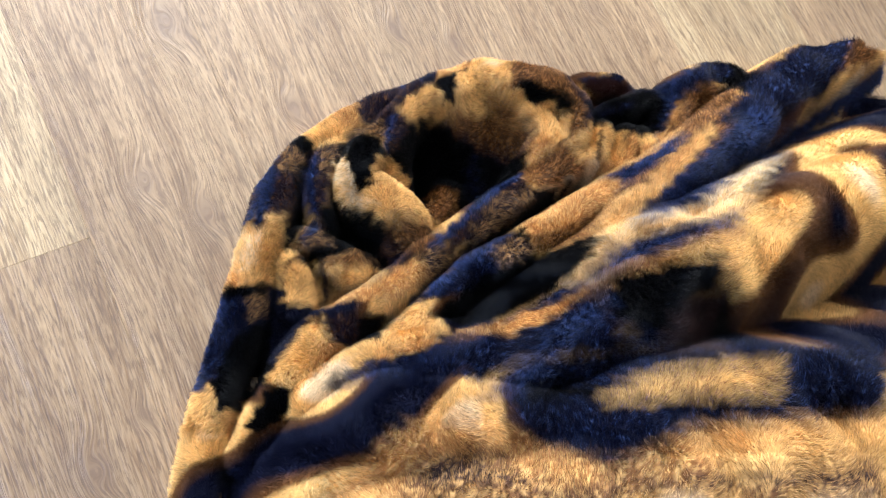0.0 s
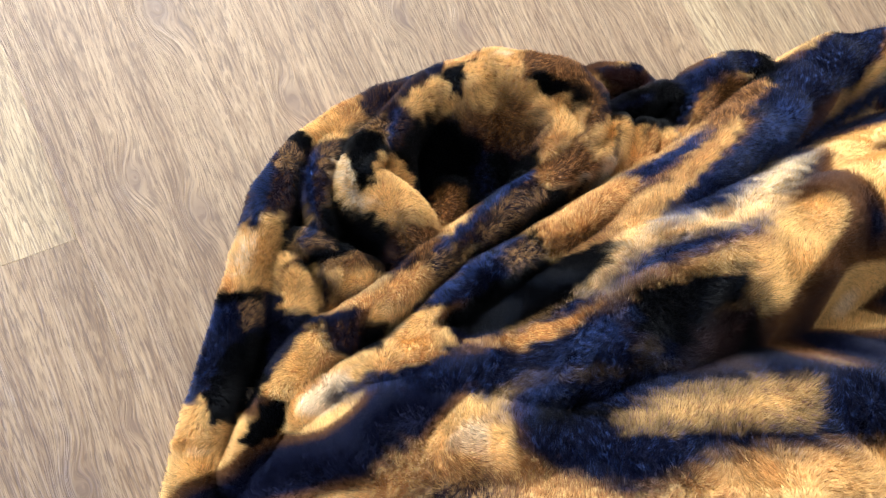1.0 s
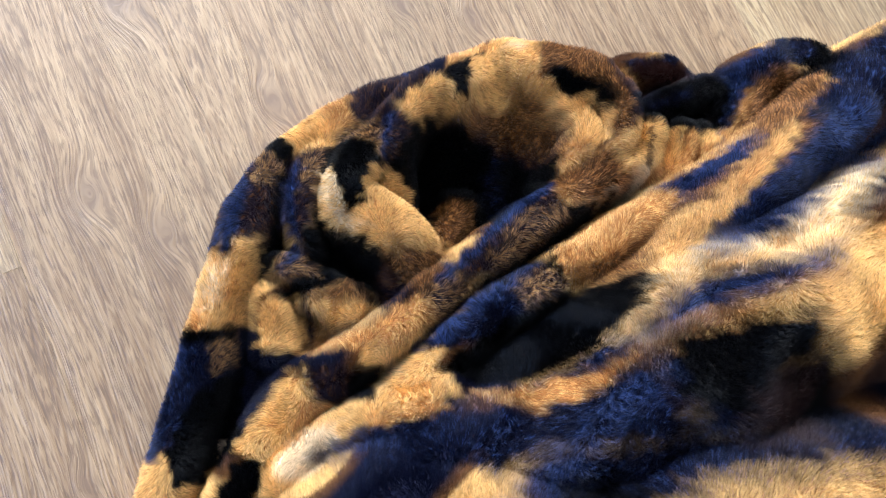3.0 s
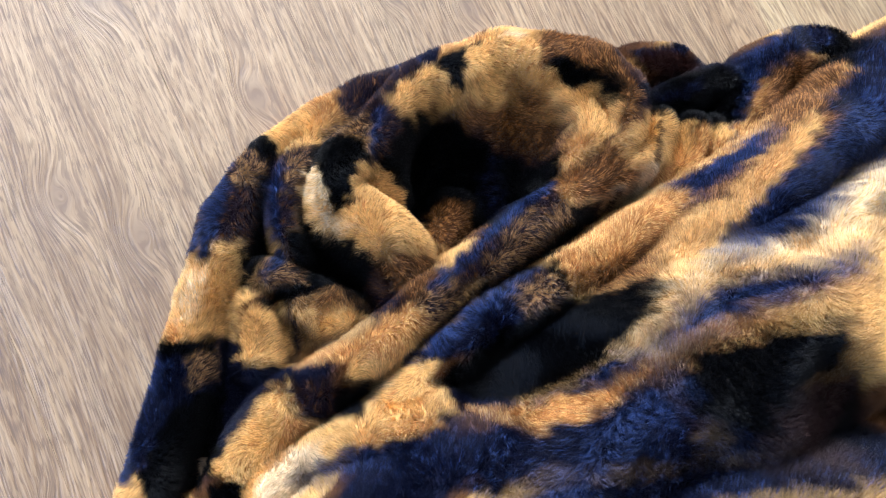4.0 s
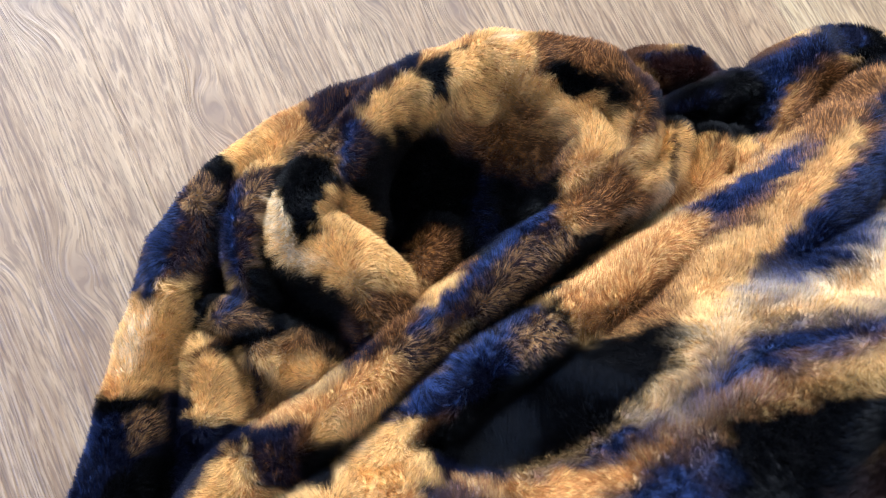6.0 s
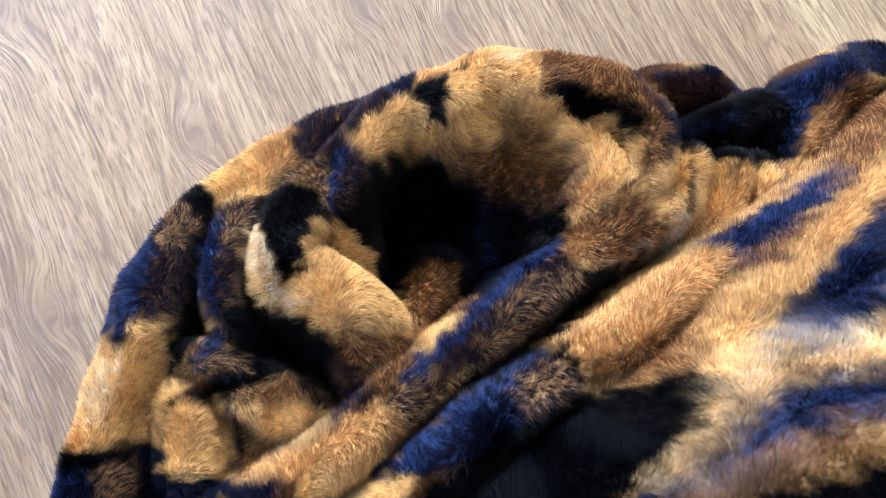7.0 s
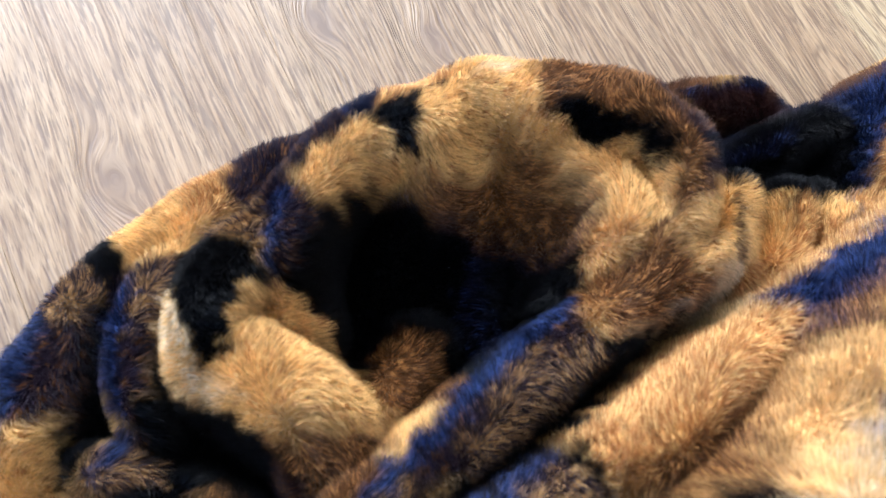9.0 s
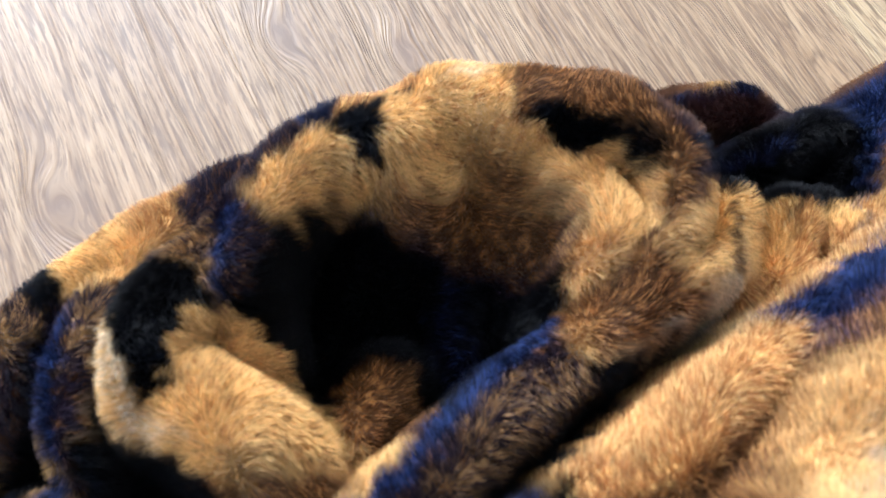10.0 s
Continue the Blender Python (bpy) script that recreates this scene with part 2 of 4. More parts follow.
# long slanting folds
fold([(0.313, 0.346, .08), (0.331, 0.359, .086), (0.368, 0.386, .09), (0.400, 0.415, .094), (0.433, 0.440, .096), (0.466, 0.464, .098), (0.501, 0.491, .098),
      (0.538, 0.517, .096), (0.576, 0.538, .096), (0.604, 0.564, .075)], .016, 7, 7)
fold([(0.279, 0.217, .06), (0.334, 0.286, .075), (0.369, 0.322, .092), (0.413, 0.365, .106), (0.454, 0.399, .115), (0.493, 0.421, .121), (0.539, 0.449, .122),
      (0.589, 0.482, .115), (0.649, 0.522, .1), (0.72, 0.57, .09), (0.80, 0.63, .07)], .017, 7, 7)
# short roll at the foot
fold([(0.22, 0.21, .055), (0.256, 0.283, .064), (0.282, 0.325, .07), (0.31, 0.343, .066)], .02, 5, 5)
# small rolls at the back
fold([(0.582, 0.637, .045), (0.606, 0.649, .05), (0.636, 0.646, .05), (0.666, 0.632, .04)], .016)
fold([(0.607, 0.594, .06), (0.631, 0.608, .066), (0.664, 0.622, .07), (0.694, 0.622, .07)], .012)
fold([(0.678, 0.555, .085), (0.7, 0.611, .08), (0.742, 0.652, .078), (0.786, 0.654, .075), (0.83, 0.61, .075)], .024, 5, 2.5)
fold([(0.597, 0.532, .075), (0.605, 0.575, .075)], .012)
fold([(0.626, 0.537, .08), (0.634, 0.572, .075)], .013)
fold([(0.655, 0.55, .075), (0.66, 0.575, .07)], .012)
# flatter folds in the corner between the rolls
fold([(0.252, 0.41, .044), (0.262, 0.37, .042)], .016)
fold([(0.298, 0.420, .046), (0.33, 0.405, .05)], .018)
fold([(0.262, 0.440, .05), (0.29, 0.434, .045)], .009)
fold([(0.40, 0.46, .045), (0.425, 0.50, .04)], .014, 1.5, 1.5)
# the fold whose edge hangs over the long ones
fold([(0.579, 0.415, 0.115), (0.609, 0.459, 0.13), (0.66, 0.51, 0.135), (0.721, 0.563, 0.13), (0.786, 0.617, 0.12), (0.885, 0.69, 0.1), (1.042, 0.781, 0.08)], 0.024, 7, 4)
# a strip lying in the valley before it
fold([(0.342, 0.274, 0.05), (0.395, 0.304, 0.055), (0.46, 0.319, 0.055), (0.518, 0.34, 0.055), (0.575, 0.358, 0.05)], 0.014, 4, 2)
# the bulk of the throw heaped up beside, fold behind fold
fold([(0.284, 0.262, 0.08), (0.348, 0.299, 0.1), (0.408, 0.313, 0.12), (0.457, 0.32, 0.13), (0.501, 0.336, 0.145), (0.529, 0.366, 0.155), (0.564, 0.401, 0.165), (0.611, 0.447, 0.17), (0.67, 0.504, 0.165), (0.748, 0.57, 0.15), (0.85, 0.647, 0.12), (0.997, 0.735, 0.1)], 0.026, 6, 3)
fold([(0.368, 0.252, 0.14), (0.421, 0.274, 0.17), (0.467, 0.304, 0.2), (0.516, 0.339, 0.215), (0.569, 0.378, 0.225), (0.624, 0.405, 0.22), (0.685, 0.435, 0.21), (0.797, 0.491, 0.18), (0.966, 0.574, 0.15)], 0.035, 4, 2.2)
fold([(0.373, 0.222, 0.17), (0.416, 0.254, 0.2), (0.472, 0.276, 0.24), (0.525, 0.303, 0.26), (0.605, 0.35, 0.27), (0.69, 0.398, 0.26), (0.838, 0.465, 0.23), (1.034, 0.544, 0.19)], 0.045, 3.5, 2)
fold([(0.283, 0.163, 0.14), (0.344, 0.208, 0.2), (0.412, 0.219, 0.24), (0.483, 0.204, 0.28), (0.545, 0.219, 0.31), (0.63, 0.235, 0.33), (0.737, 0.246, 0.32), (0.925, 0.302, 0.28), (1.236, 0.36, 0.2)], 0.05, 3, 1.6)
fold([(0.381, 0.122, 0.25), (0.486, 0.14, 0.33), (0.594, 0.162, 0.37), (0.757, 0.176, 0.34)], 0.07, 2, 1.2)
OUTLINE = [(0.19, -0.2), (0.19, 0.25), (0.21, 0.4), (0.245, 0.52), (0.3, 0.58), (0.4, 0.63), (0.54, 0.64), (0.65, 0.64), (0.75, 0.65), (0.83, 0.66), (0.95, 0.685), (1.25, 0.68), (1.28, 0.2), (1.15, -0.15), (0.6, -0.25)]
edge = inside(GX, GY, OUTLINE)
FOLDS.append(np.minimum(0.014, 1.5 * edge + 0.006))
stack = np.array(FOLDS)
H = stack.max(0)
H = H + 0.0025 * np.log(np.exp((stack - H) / 0.0025).sum(0))
H += np.clip(H / 0.03, 0, 1) * (0.0022 * waves(GX, GY, 0.05, 3) + 0.004 * waves(GX, GY, 0.12, 4) * np.clip(H / 0.15, 0, 1))


def height(px, py):
    """The throw's height at any place, between the grid's own."""
    fx, fy = np.clip((px - X0) / STEP, 0, NX - 1.001), np.clip((py - Y0) / STEP, 0, NY - 1.001)
    i, j = fx.astype(int), fy.astype(int)
    u, v = fx - i, fy - j
    return (H[j, i] * (1 - u) + H[j, i + 1] * u) * (1 - v) + (H[j + 1, i] * (1 - u) + H[j + 1, i + 1] * u) * v

# ---- the throw's dyed pattern, with sheen and shade painted in ----
# the blue is sky sheen on dark fur, painted in as hair colour
DYES_AND_LIGHT = {"black": (.001, .001, .0014), "navy": (.005, .006, .017), "plum": (.016, .010, .016), "blue_sheen": (.03, .048, .125), "brown": (.13, .055, .018), "maroon": (.03, .011, .009), "taupe": (.155, .10, .066), "frost": (.37, .205, .08), "dusk": (.04, .023, .021),
        "orange": (.47, .215, .066), "tan": (.76, .455, .155), "cream": (.76, .58, .35)}
# two-toned pile: share of another dye's hairs, or painted sheen, among a dye's own
MINGLED = {"taupe": (0.42, "frost", "dusk"), "plum": (0.14, "brown", "plum"), "brown": (0.22, "orange", "brown"), "navy": (0.12, "blue_sheen", "navy"), "blue_sheen": (0.6, "blue_sheen", "navy"), "tan": (0.12, "orange", "tan"),
           "orange": (0.3, "tan", "orange"), "cream": (0.3, "tan", "cream")}
PATCHES = []


def patch(hue, soft, outline):
    PATCHES.append((hue, soft, outline))


# the loop's hollow: dark fur, with the recess's shade painted into its black
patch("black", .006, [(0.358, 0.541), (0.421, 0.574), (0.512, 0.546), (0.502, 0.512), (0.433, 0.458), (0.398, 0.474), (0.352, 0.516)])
patch("brown", .006, [(0.4, 0.501), (0.428, 0.509), (0.433, 0.458), (0.413, 0.439), (0.405, 0.46)])
patch("taupe", .006, [(0.415, 0.474), (0.431, 0.459), (0.416, 0.439), (0.41, 0.452)])
patch("black", .002, [(0.185, 0.293), (0.201, 0.326), (0.235, 0.348), (0.235, 0.284), (0.208, 0.26), (0.191, 0.255), (0.181, 0.275)])
patch("tan", .002, [(0.151, 0.28), (0.181, 0.28), (0.191, 0.253), (0.218, 0.252), (0.21, 0.232), (0.152, 0.23)])
patch("navy", .004, [(0.151, 0.28), (0.16, 0.349), (0.181, 0.374), (0.213, 0.373), (0.196, 0.331), (0.181, 0.28)])
patch("taupe", .004, [(0.21, 0.373), (0.232, 0.381), (0.23, 0.353), (0.213, 0.345)])
patch("orange", .004, [(0.18, 0.38), (0.181, 0.406), (0.238, 0.407), (0.234, 0.387), (0.208, 0.38)])
patch("tan", .005, [(0.186, 0.406), (0.192, 0.443), (0.212, 0.46), (0.244, 0.455), (0.244, 0.398)])
# cream on the outer roll's left: bright lit edge painted over the tan
patch("cream", .006, [(0.186, 0.411), (0.193, 0.446), (0.21, 0.451), (0.216, 0.407)])
patch("plum", .005, [(0.194, 0.443), (0.202, 0.493), (0.218, 0.539), (0.241, 0.56), (0.259, 0.528), (0.244, 0.46), (0.215, 0.459)])
patch("black", .002, [(0.18, 0.379), (0.208, 0.382), (0.23, 0.385), (0.23, 0.377), (0.213, 0.371), (0.183, 0.372)])
patch("taupe", .004, [(0.234, 0.545), (0.254, 0.538), (0.264, 0.523), (0.255, 0.507), (0.238, 0.501)])
patch("tan", .004, [(0.254, 0.575), (0.273, 0.6), (0.306, 0.62), (0.331, 0.575), (0.305, 0.545), (0.274, 0.536)])
patch("orange", .006, [(0.289, 0.609), (0.323, 0.627), (0.339, 0.59), (0.323, 0.561), (0.299, 0.563)])
patch("brown", .009, [(0.294, 0.599), (0.315, 0.59), (0.325, 0.571), (0.306, 0.555), (0.293, 0.562)])
patch("taupe", .005, [(0.323, 0.627), (0.363, 0.638), (0.372, 0.571), (0.336, 0.582)])
patch("navy", .003, [(0.322, 0.631), (0.387, 0.605), (0.384, 0.591), (0.334, 0.625)])
patch("black", .002, [(0.246, 0.56), (0.257, 0.574), (0.273, 0.539), (0.264, 0.525)])
patch("taupe", .005, [(0.275, 0.536), (0.303, 0.539), (0.3, 0.522), (0.278, 0.508)])
patch("plum", .005, [(0.265, 0.511), (0.278, 0.516), (0.293, 0.505), (0.29, 0.456), (0.273, 0.462), (0.264, 0.491)])
patch("taupe", .004, [(0.255, 0.428), (0.264, 0.457), (0.285, 0.447), (0.299, 0.433), (0.277, 0.429)])
patch("tan", .004, [(0.291, 0.411), (0.325, 0.432), (0.35, 0.406), (0.345, 0.382), (0.303, 0.381)])
patch("taupe", .006, [(0.311, 0.419), (0.328, 0.432), (0.35, 0.406), (0.331, 0.399)])
patch("tan", .004, [(0.25, 0.407), (0.278, 0.408), (0.289, 0.366), (0.248, 0.368)])
patch("orange", .006, [(0.296, 0.378), (0.345, 0.379), (0.328, 0.365), (0.294, 0.363)])
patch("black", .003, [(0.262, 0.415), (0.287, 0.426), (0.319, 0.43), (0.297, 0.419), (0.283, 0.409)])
patch("tan", .003, [(0.314, 0.556), (0.333, 0.57), (0.348, 0.545), (0.346, 0.527), (0.329, 0.537)])
patch("tan", .003, [(0.296, 0.518), (0.321, 0.48), (0.333, 0.486), (0.328, 0.505), (0.348, 0.521), (0.369, 0.505), (0.398, 0.48), (0.41, 0.452), (0.379, 0.432), (0.343, 0.452), (0.309, 0.468), (0.294, 0.491)])
patch("brown", .009, [(0.35, 0.444), (0.382, 0.438), (0.406, 0.448), (0.393, 0.42), (0.369, 0.403), (0.354, 0.394), (0.351, 0.435)])
patch("black", .0031, [(0.306, 0.531), (0.326, 0.535), (0.342, 0.53), (0.344, 0.52), (0.33, 0.503), (0.333, 0.488), (0.321, 0.483), (0.316, 0.493), (0.307, 0.505)])
patch("tan", .004, [(0.358, 0.565), (0.374, 0.585), (0.397, 0.601), (0.412, 0.59), (0.415, 0.585), (0.389, 0.568), (0.368, 0.555)])
patch("taupe", .008, [(0.358, 0.554), (0.41, 0.582), (0.405, 0.571), (0.361, 0.54)])
patch("navy", .006, [(0.346, 0.541), (0.361, 0.557), (0.368, 0.546), (0.362, 0.516), (0.348, 0.522)])
patch("orange", .003, [(0.399, 0.602), (0.433, 0.688), (0.444, 0.634), (0.415, 0.611)])
patch("tan", .003, [(0.422, 0.616), (0.451, 0.629), (0.479, 0.626), (0.485, 0.601), (0.516, 0.587), (0.516, 0.565), (0.491, 0.578), (0.463, 0.576), (0.428, 0.572), (0.421, 0.586)])
patch("brown", .008, [(0.476, 0.626), (0.535, 0.695), (0.535, 0.621), (0.562, 0.588), (0.565, 0.565), (0.552, 0.547), (0.547, 0.589), (0.512, 0.604), (0.485, 0.609)])
# brown and plum fade into the hollow, its shade painted as colour
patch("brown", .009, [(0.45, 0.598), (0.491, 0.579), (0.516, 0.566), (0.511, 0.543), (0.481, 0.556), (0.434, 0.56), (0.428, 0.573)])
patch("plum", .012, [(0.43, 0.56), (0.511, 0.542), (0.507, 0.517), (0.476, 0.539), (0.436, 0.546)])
patch("tan", .005, [(0.516, 0.591), (0.537, 0.594), (0.552, 0.574), (0.549, 0.549), (0.536, 0.533), (0.515, 0.549)])
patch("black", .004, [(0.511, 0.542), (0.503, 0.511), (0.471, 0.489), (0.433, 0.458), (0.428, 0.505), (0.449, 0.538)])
patch("brown", .006, [(0.4, 0.501), (0.428, 0.509), (0.433, 0.458), (0.413, 0.439), (0.405, 0.46)])
patch("taupe", .006, [(0.415, 0.474), (0.431, 0.459), (0.416, 0.439), (0.41, 0.452)])
patch("orange", .005, [(0.516, 0.557), (0.541, 0.538), (0.525, 0.523), (0.504, 0.515)])
patch("black", .002, [(0.398, 0.601), (0.408, 0.612), (0.44, 0.631), (0.423, 0.614), (0.423, 0.585), (0.411, 0.588)])
patch("black", .002, [(0.494, 0.606), (0.508, 0.614), (0.515, 0.603), (0.538, 0.601), (0.548, 0.587), (0.551, 0.573), (0.54, 0.592), (0.513, 0.593)])
patch("orange", .004, [(0.325, 0.366), (0.363, 0.397), (0.387, 0.409), (0.402, 0.395), (0.363, 0.364)])
patch("taupe", .006, [(0.387, 0.409), (0.405, 0.423), (0.422, 0.412), (0.407, 0.398)])
patch("plum", .006, [(0.393, 0.423), (0.478, 0.501), (0.496, 0.505), (0.505, 0.483), (0.457, 0.446), (0.421, 0.418)])
patch("taupe", .006, [(0.448, 0.46), (0.479, 0.487), (0.496, 0.481), (0.467, 0.454)])
patch("brown", .006, [(0.492, 0.503), (0.533, 0.53), (0.565, 0.519), (0.576, 0.513), (0.515, 0.49)])
patch("orange", .006, [(0.495, 0.503), (0.529, 0.526), (0.545, 0.52), (0.515, 0.498)])
patch("orange", .005, [(0.541, 0.539), (0.597, 0.583), (0.606, 0.567), (0.583, 0.529), (0.558, 0.516)])
patch("tan", .005, [(0.562, 0.552), (0.598, 0.58), (0.602, 0.568), (0.584, 0.541), (0.572, 0.542)])
patch("orange", .004, [(0.484, 0.438), (0.519, 0.465), (0.565, 0.494), (0.572, 0.483), (0.528, 0.444), (0.5, 0.418)])
patch("navy", .004, [(0.373, 0.362), (0.422, 0.395), (0.475, 0.436), (0.484, 0.432), (0.492, 0.419), (0.466, 0.398), (0.43, 0.37), (0.409, 0.362)])
patch("taupe", .006, [(0.46, 0.421), (0.484, 0.429), (0.492, 0.419), (0.469, 0.405)])
patch("black", .002, [(0.478, 0.432), (0.488, 0.438), (0.492, 0.426), (0.483, 0.425)])
patch("tan", .004, [(0.315, 0.3), (0.373, 0.353), (0.399, 0.346), (0.412, 0.322), (0.364, 0.308), (0.328, 0.29)])
patch("tan", .003, [(0.232, 0.282), (0.262, 0.32), (0.289, 0.351), (0.308, 0.329), (0.296, 0.303), (0.264, 0.277)])
patch("orange", .005, [(0.258, 0.311), (0.29, 0.325), (0.315, 0.321), (0.282, 0.29)])
patch("black", .002, [(0.241, 0.276), (0.259, 0.275), (0.256, 0.252), (0.229, 0.235), (0.217, 0.239)])
patch("black", .004, [(0.303, 0.343), (0.352, 0.35), (0.341, 0.32), (0.309, 0.321)])
patch("orange", .004, [(0.591, 0.517), (0.61, 0.572), (0.632, 0.575), (0.662, 0.55), (0.63, 0.525), (0.595, 0.505)])
patch("tan", .005, [(0.594, 0.551), (0.629, 0.573), (0.63, 0.552), (0.611, 0.54)])
patch("black", .003, [(0.603, 0.572), (0.642, 0.612), (0.689, 0.622), (0.672, 0.576), (0.632, 0.57)])
patch("maroon", .004, [(0.588, 0.641), (0.607, 0.653), (0.635, 0.655), (0.649, 0.621), (0.619, 0.629)])
patch("navy", .003, [(0.584, 0.653), (0.611, 0.656), (0.675, 0.685), (0.638, 0.648), (0.592, 0.643)])
patch("orange", .005, [(0.658, 0.549), (0.681, 0.587), (0.703, 0.607), (0.758, 0.631), (0.757, 0.598), (0.696, 0.564)])
patch("taupe", .005, [(0.714, 0.623), (0.76, 0.644), (0.773, 0.61), (0.766, 0.618)])
patch("navy", .003, [(0.675, 0.629), (0.72, 0.666), (0.722, 0.662), (0.689, 0.609), (0.676, 0.582)])
patch("black", .003, [(0.733, 0.657), (0.815, 0.718), (0.79, 0.639), (0.768, 0.64)])
patch("tan", .006, [(0.494, 0.415), (0.579, 0.469), (0.602, 0.459), (0.534, 0.417), (0.505, 0.399)])
patch("orange", .006, [(0.507, 0.427), (0.563, 0.465), (0.584, 0.46), (0.527, 0.422)])
patch("navy", .006, [(0.562, 0.476), (0.646, 0.529), (0.763, 0.605), (0.646, 0.475), (0.612, 0.465), (0.596, 0.47)])
patch("brown", .008, [(0.556, 0.463), (0.605, 0.483), (0.612, 0.465), (0.574, 0.448)])
patch("tan", .006, [(0.508, 0.43), (0.541, 0.456), (0.564, 0.465), (0.622, 0.482), (0.584, 0.435), (0.554, 0.427), (0.521, 0.424)])
patch("brown", .008, [(0.553, 0.476), (0.591, 0.498), (0.647, 0.521), (0.626, 0.486), (0.594, 0.477), (0.564, 0.463)])
patch("navy", .004, [(0.563, 0.488), (0.607, 0.514), (0.667, 0.547), (0.647, 0.521), (0.602, 0.497), (0.567, 0.482)])
patch("orange", .004, [(0.483, 0.437), (0.515, 0.458), (0.556, 0.478), (0.567, 0.482), (0.552, 0.466), (0.51, 0.434), (0.502, 0.427)])
# gaps between rolls: black fur and the shade there, painted as one black
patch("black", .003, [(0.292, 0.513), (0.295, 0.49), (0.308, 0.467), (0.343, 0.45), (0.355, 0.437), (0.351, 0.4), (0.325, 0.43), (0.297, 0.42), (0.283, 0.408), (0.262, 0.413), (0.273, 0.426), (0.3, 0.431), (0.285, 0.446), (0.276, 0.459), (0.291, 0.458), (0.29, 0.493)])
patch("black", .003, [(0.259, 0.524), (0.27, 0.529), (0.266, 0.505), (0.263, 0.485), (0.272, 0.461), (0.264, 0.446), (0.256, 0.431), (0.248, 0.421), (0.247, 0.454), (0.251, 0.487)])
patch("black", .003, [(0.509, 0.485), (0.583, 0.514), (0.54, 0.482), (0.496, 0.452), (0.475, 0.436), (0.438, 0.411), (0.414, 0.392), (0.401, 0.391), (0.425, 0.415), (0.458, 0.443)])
patch("navy", .006, [(0.349, 0.541), (0.397, 0.57), (0.421, 0.574), (0.423, 0.557), (0.375, 0.544), (0.362, 0.516), (0.348, 0.516)])
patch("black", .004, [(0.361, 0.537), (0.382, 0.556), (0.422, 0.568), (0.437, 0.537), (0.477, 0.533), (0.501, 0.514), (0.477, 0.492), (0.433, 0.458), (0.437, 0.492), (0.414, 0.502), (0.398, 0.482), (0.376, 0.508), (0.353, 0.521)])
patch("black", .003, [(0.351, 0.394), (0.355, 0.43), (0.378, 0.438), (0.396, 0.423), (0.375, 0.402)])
patch("brown", .007, [(0.355, 0.44), (0.379, 0.436), (0.401, 0.443), (0.393, 0.423), (0.372, 0.406), (0.358, 0.394)])
patch("black", .004, [(0.417, 0.367), (0.494, 0.401), (0.536, 0.409), (0.551, 0.413), (0.512, 0.376), (0.497, 0.361), (0.463, 0.356)])
# blue strips: sky sheen painted along the window-facing edges of dark folds
patch("blue_sheen", .004, [(0.196, 0.453), (0.222, 0.486), (0.226, 0.548), (0.236, 0.559), (0.231, 0.546), (0.229, 0.487), (0.217, 0.449)])
patch("blue_sheen", .003, [(0.264, 0.505), (0.271, 0.522), (0.275, 0.516), (0.271, 0.492), (0.273, 0.475), (0.277, 0.461), (0.264, 0.479)])
patch("blue_sheen", .003, [(0.347, 0.522), (0.35, 0.548), (0.36, 0.567), (0.362, 0.562), (0.355, 0.541), (0.352, 0.521)])
patch("blue_sheen", .004, [(0.392, 0.423), (0.427, 0.457), (0.475, 0.499), (0.499, 0.511), (0.49, 0.499), (0.46, 0.479), (0.425, 0.447), (0.397, 0.42)])
patch("blue_sheen", .005, [(0.409, 0.39), (0.451, 0.423), (0.477, 0.438), (0.478, 0.432), (0.453, 0.414), (0.421, 0.387), (0.398, 0.368), (0.376, 0.363)])
patch("blue_sheen", .006, [(0.581, 0.485), (0.648, 0.534), (0.768, 0.612), (0.741, 0.576), (0.646, 0.519), (0.592, 0.482)])
patch("blue_sheen", .004, [(0.675, 0.629), (0.766, 0.704), (0.726, 0.667), (0.689, 0.609), (0.678, 0.584)])
patch("blue_sheen", .004, [(0.151, 0.28), (0.159, 0.346), (0.179, 0.376), (0.195, 0.363), (0.172, 0.324), (0.172, 0.275)])
# groove beside the loop's flap, its shade painted maroon
patch("maroon", .003, [(0.55, 0.577), (0.551, 0.553), (0.541, 0.535), (0.538, 0.539), (0.547, 0.555)])
patch("black", .003, [(0.606, 0.575), (0.645, 0.611), (0.688, 0.62), (0.674, 0.578), (0.633, 0.571)])
# two thin maroon lines: crease shade painted in
patch("maroon", .002, [(0.602, 0.572), (0.607, 0.568), (0.592, 0.53), (0.581, 0.526), (0.599, 0.561)])
patch("maroon", .002, [(0.63, 0.573), (0.633, 0.567), (0.625, 0.538), (0.623, 0.543), (0.629, 0.563)])
patch("navy", 0.01, [(0.44, 0.283), (0.574, 0.297), (0.755, 0.293), (0.703, 0.218), (0.559, 0.218), (0.498, 0.203), (0.428, 0.232)])
patch("orange", 0.012, [(0.302, 0.172), (0.344, 0.221), (0.389, 0.234), (0.449, 0.209), (0.495, 0.19), (0.559, 0.218), (0.711, 0.227), (0.669, 0.169)])
patch("taupe", 0.014, [(0.343, 0.172), (0.37, 0.207), (0.41, 0.211), (0.457, 0.179), (0.565, 0.193), (0.694, 0.201), (0.668, 0.168)])
patch("tan", 0.014, [(0.551, 0.205), (0.705, 0.22), (0.695, 0.205), (0.563, 0.189)])
patch("black", 0.008, [(0.448, 0.255), (0.474, 0.267), (0.499, 0.26), (0.499, 0.245), (0.434, 0.244)])
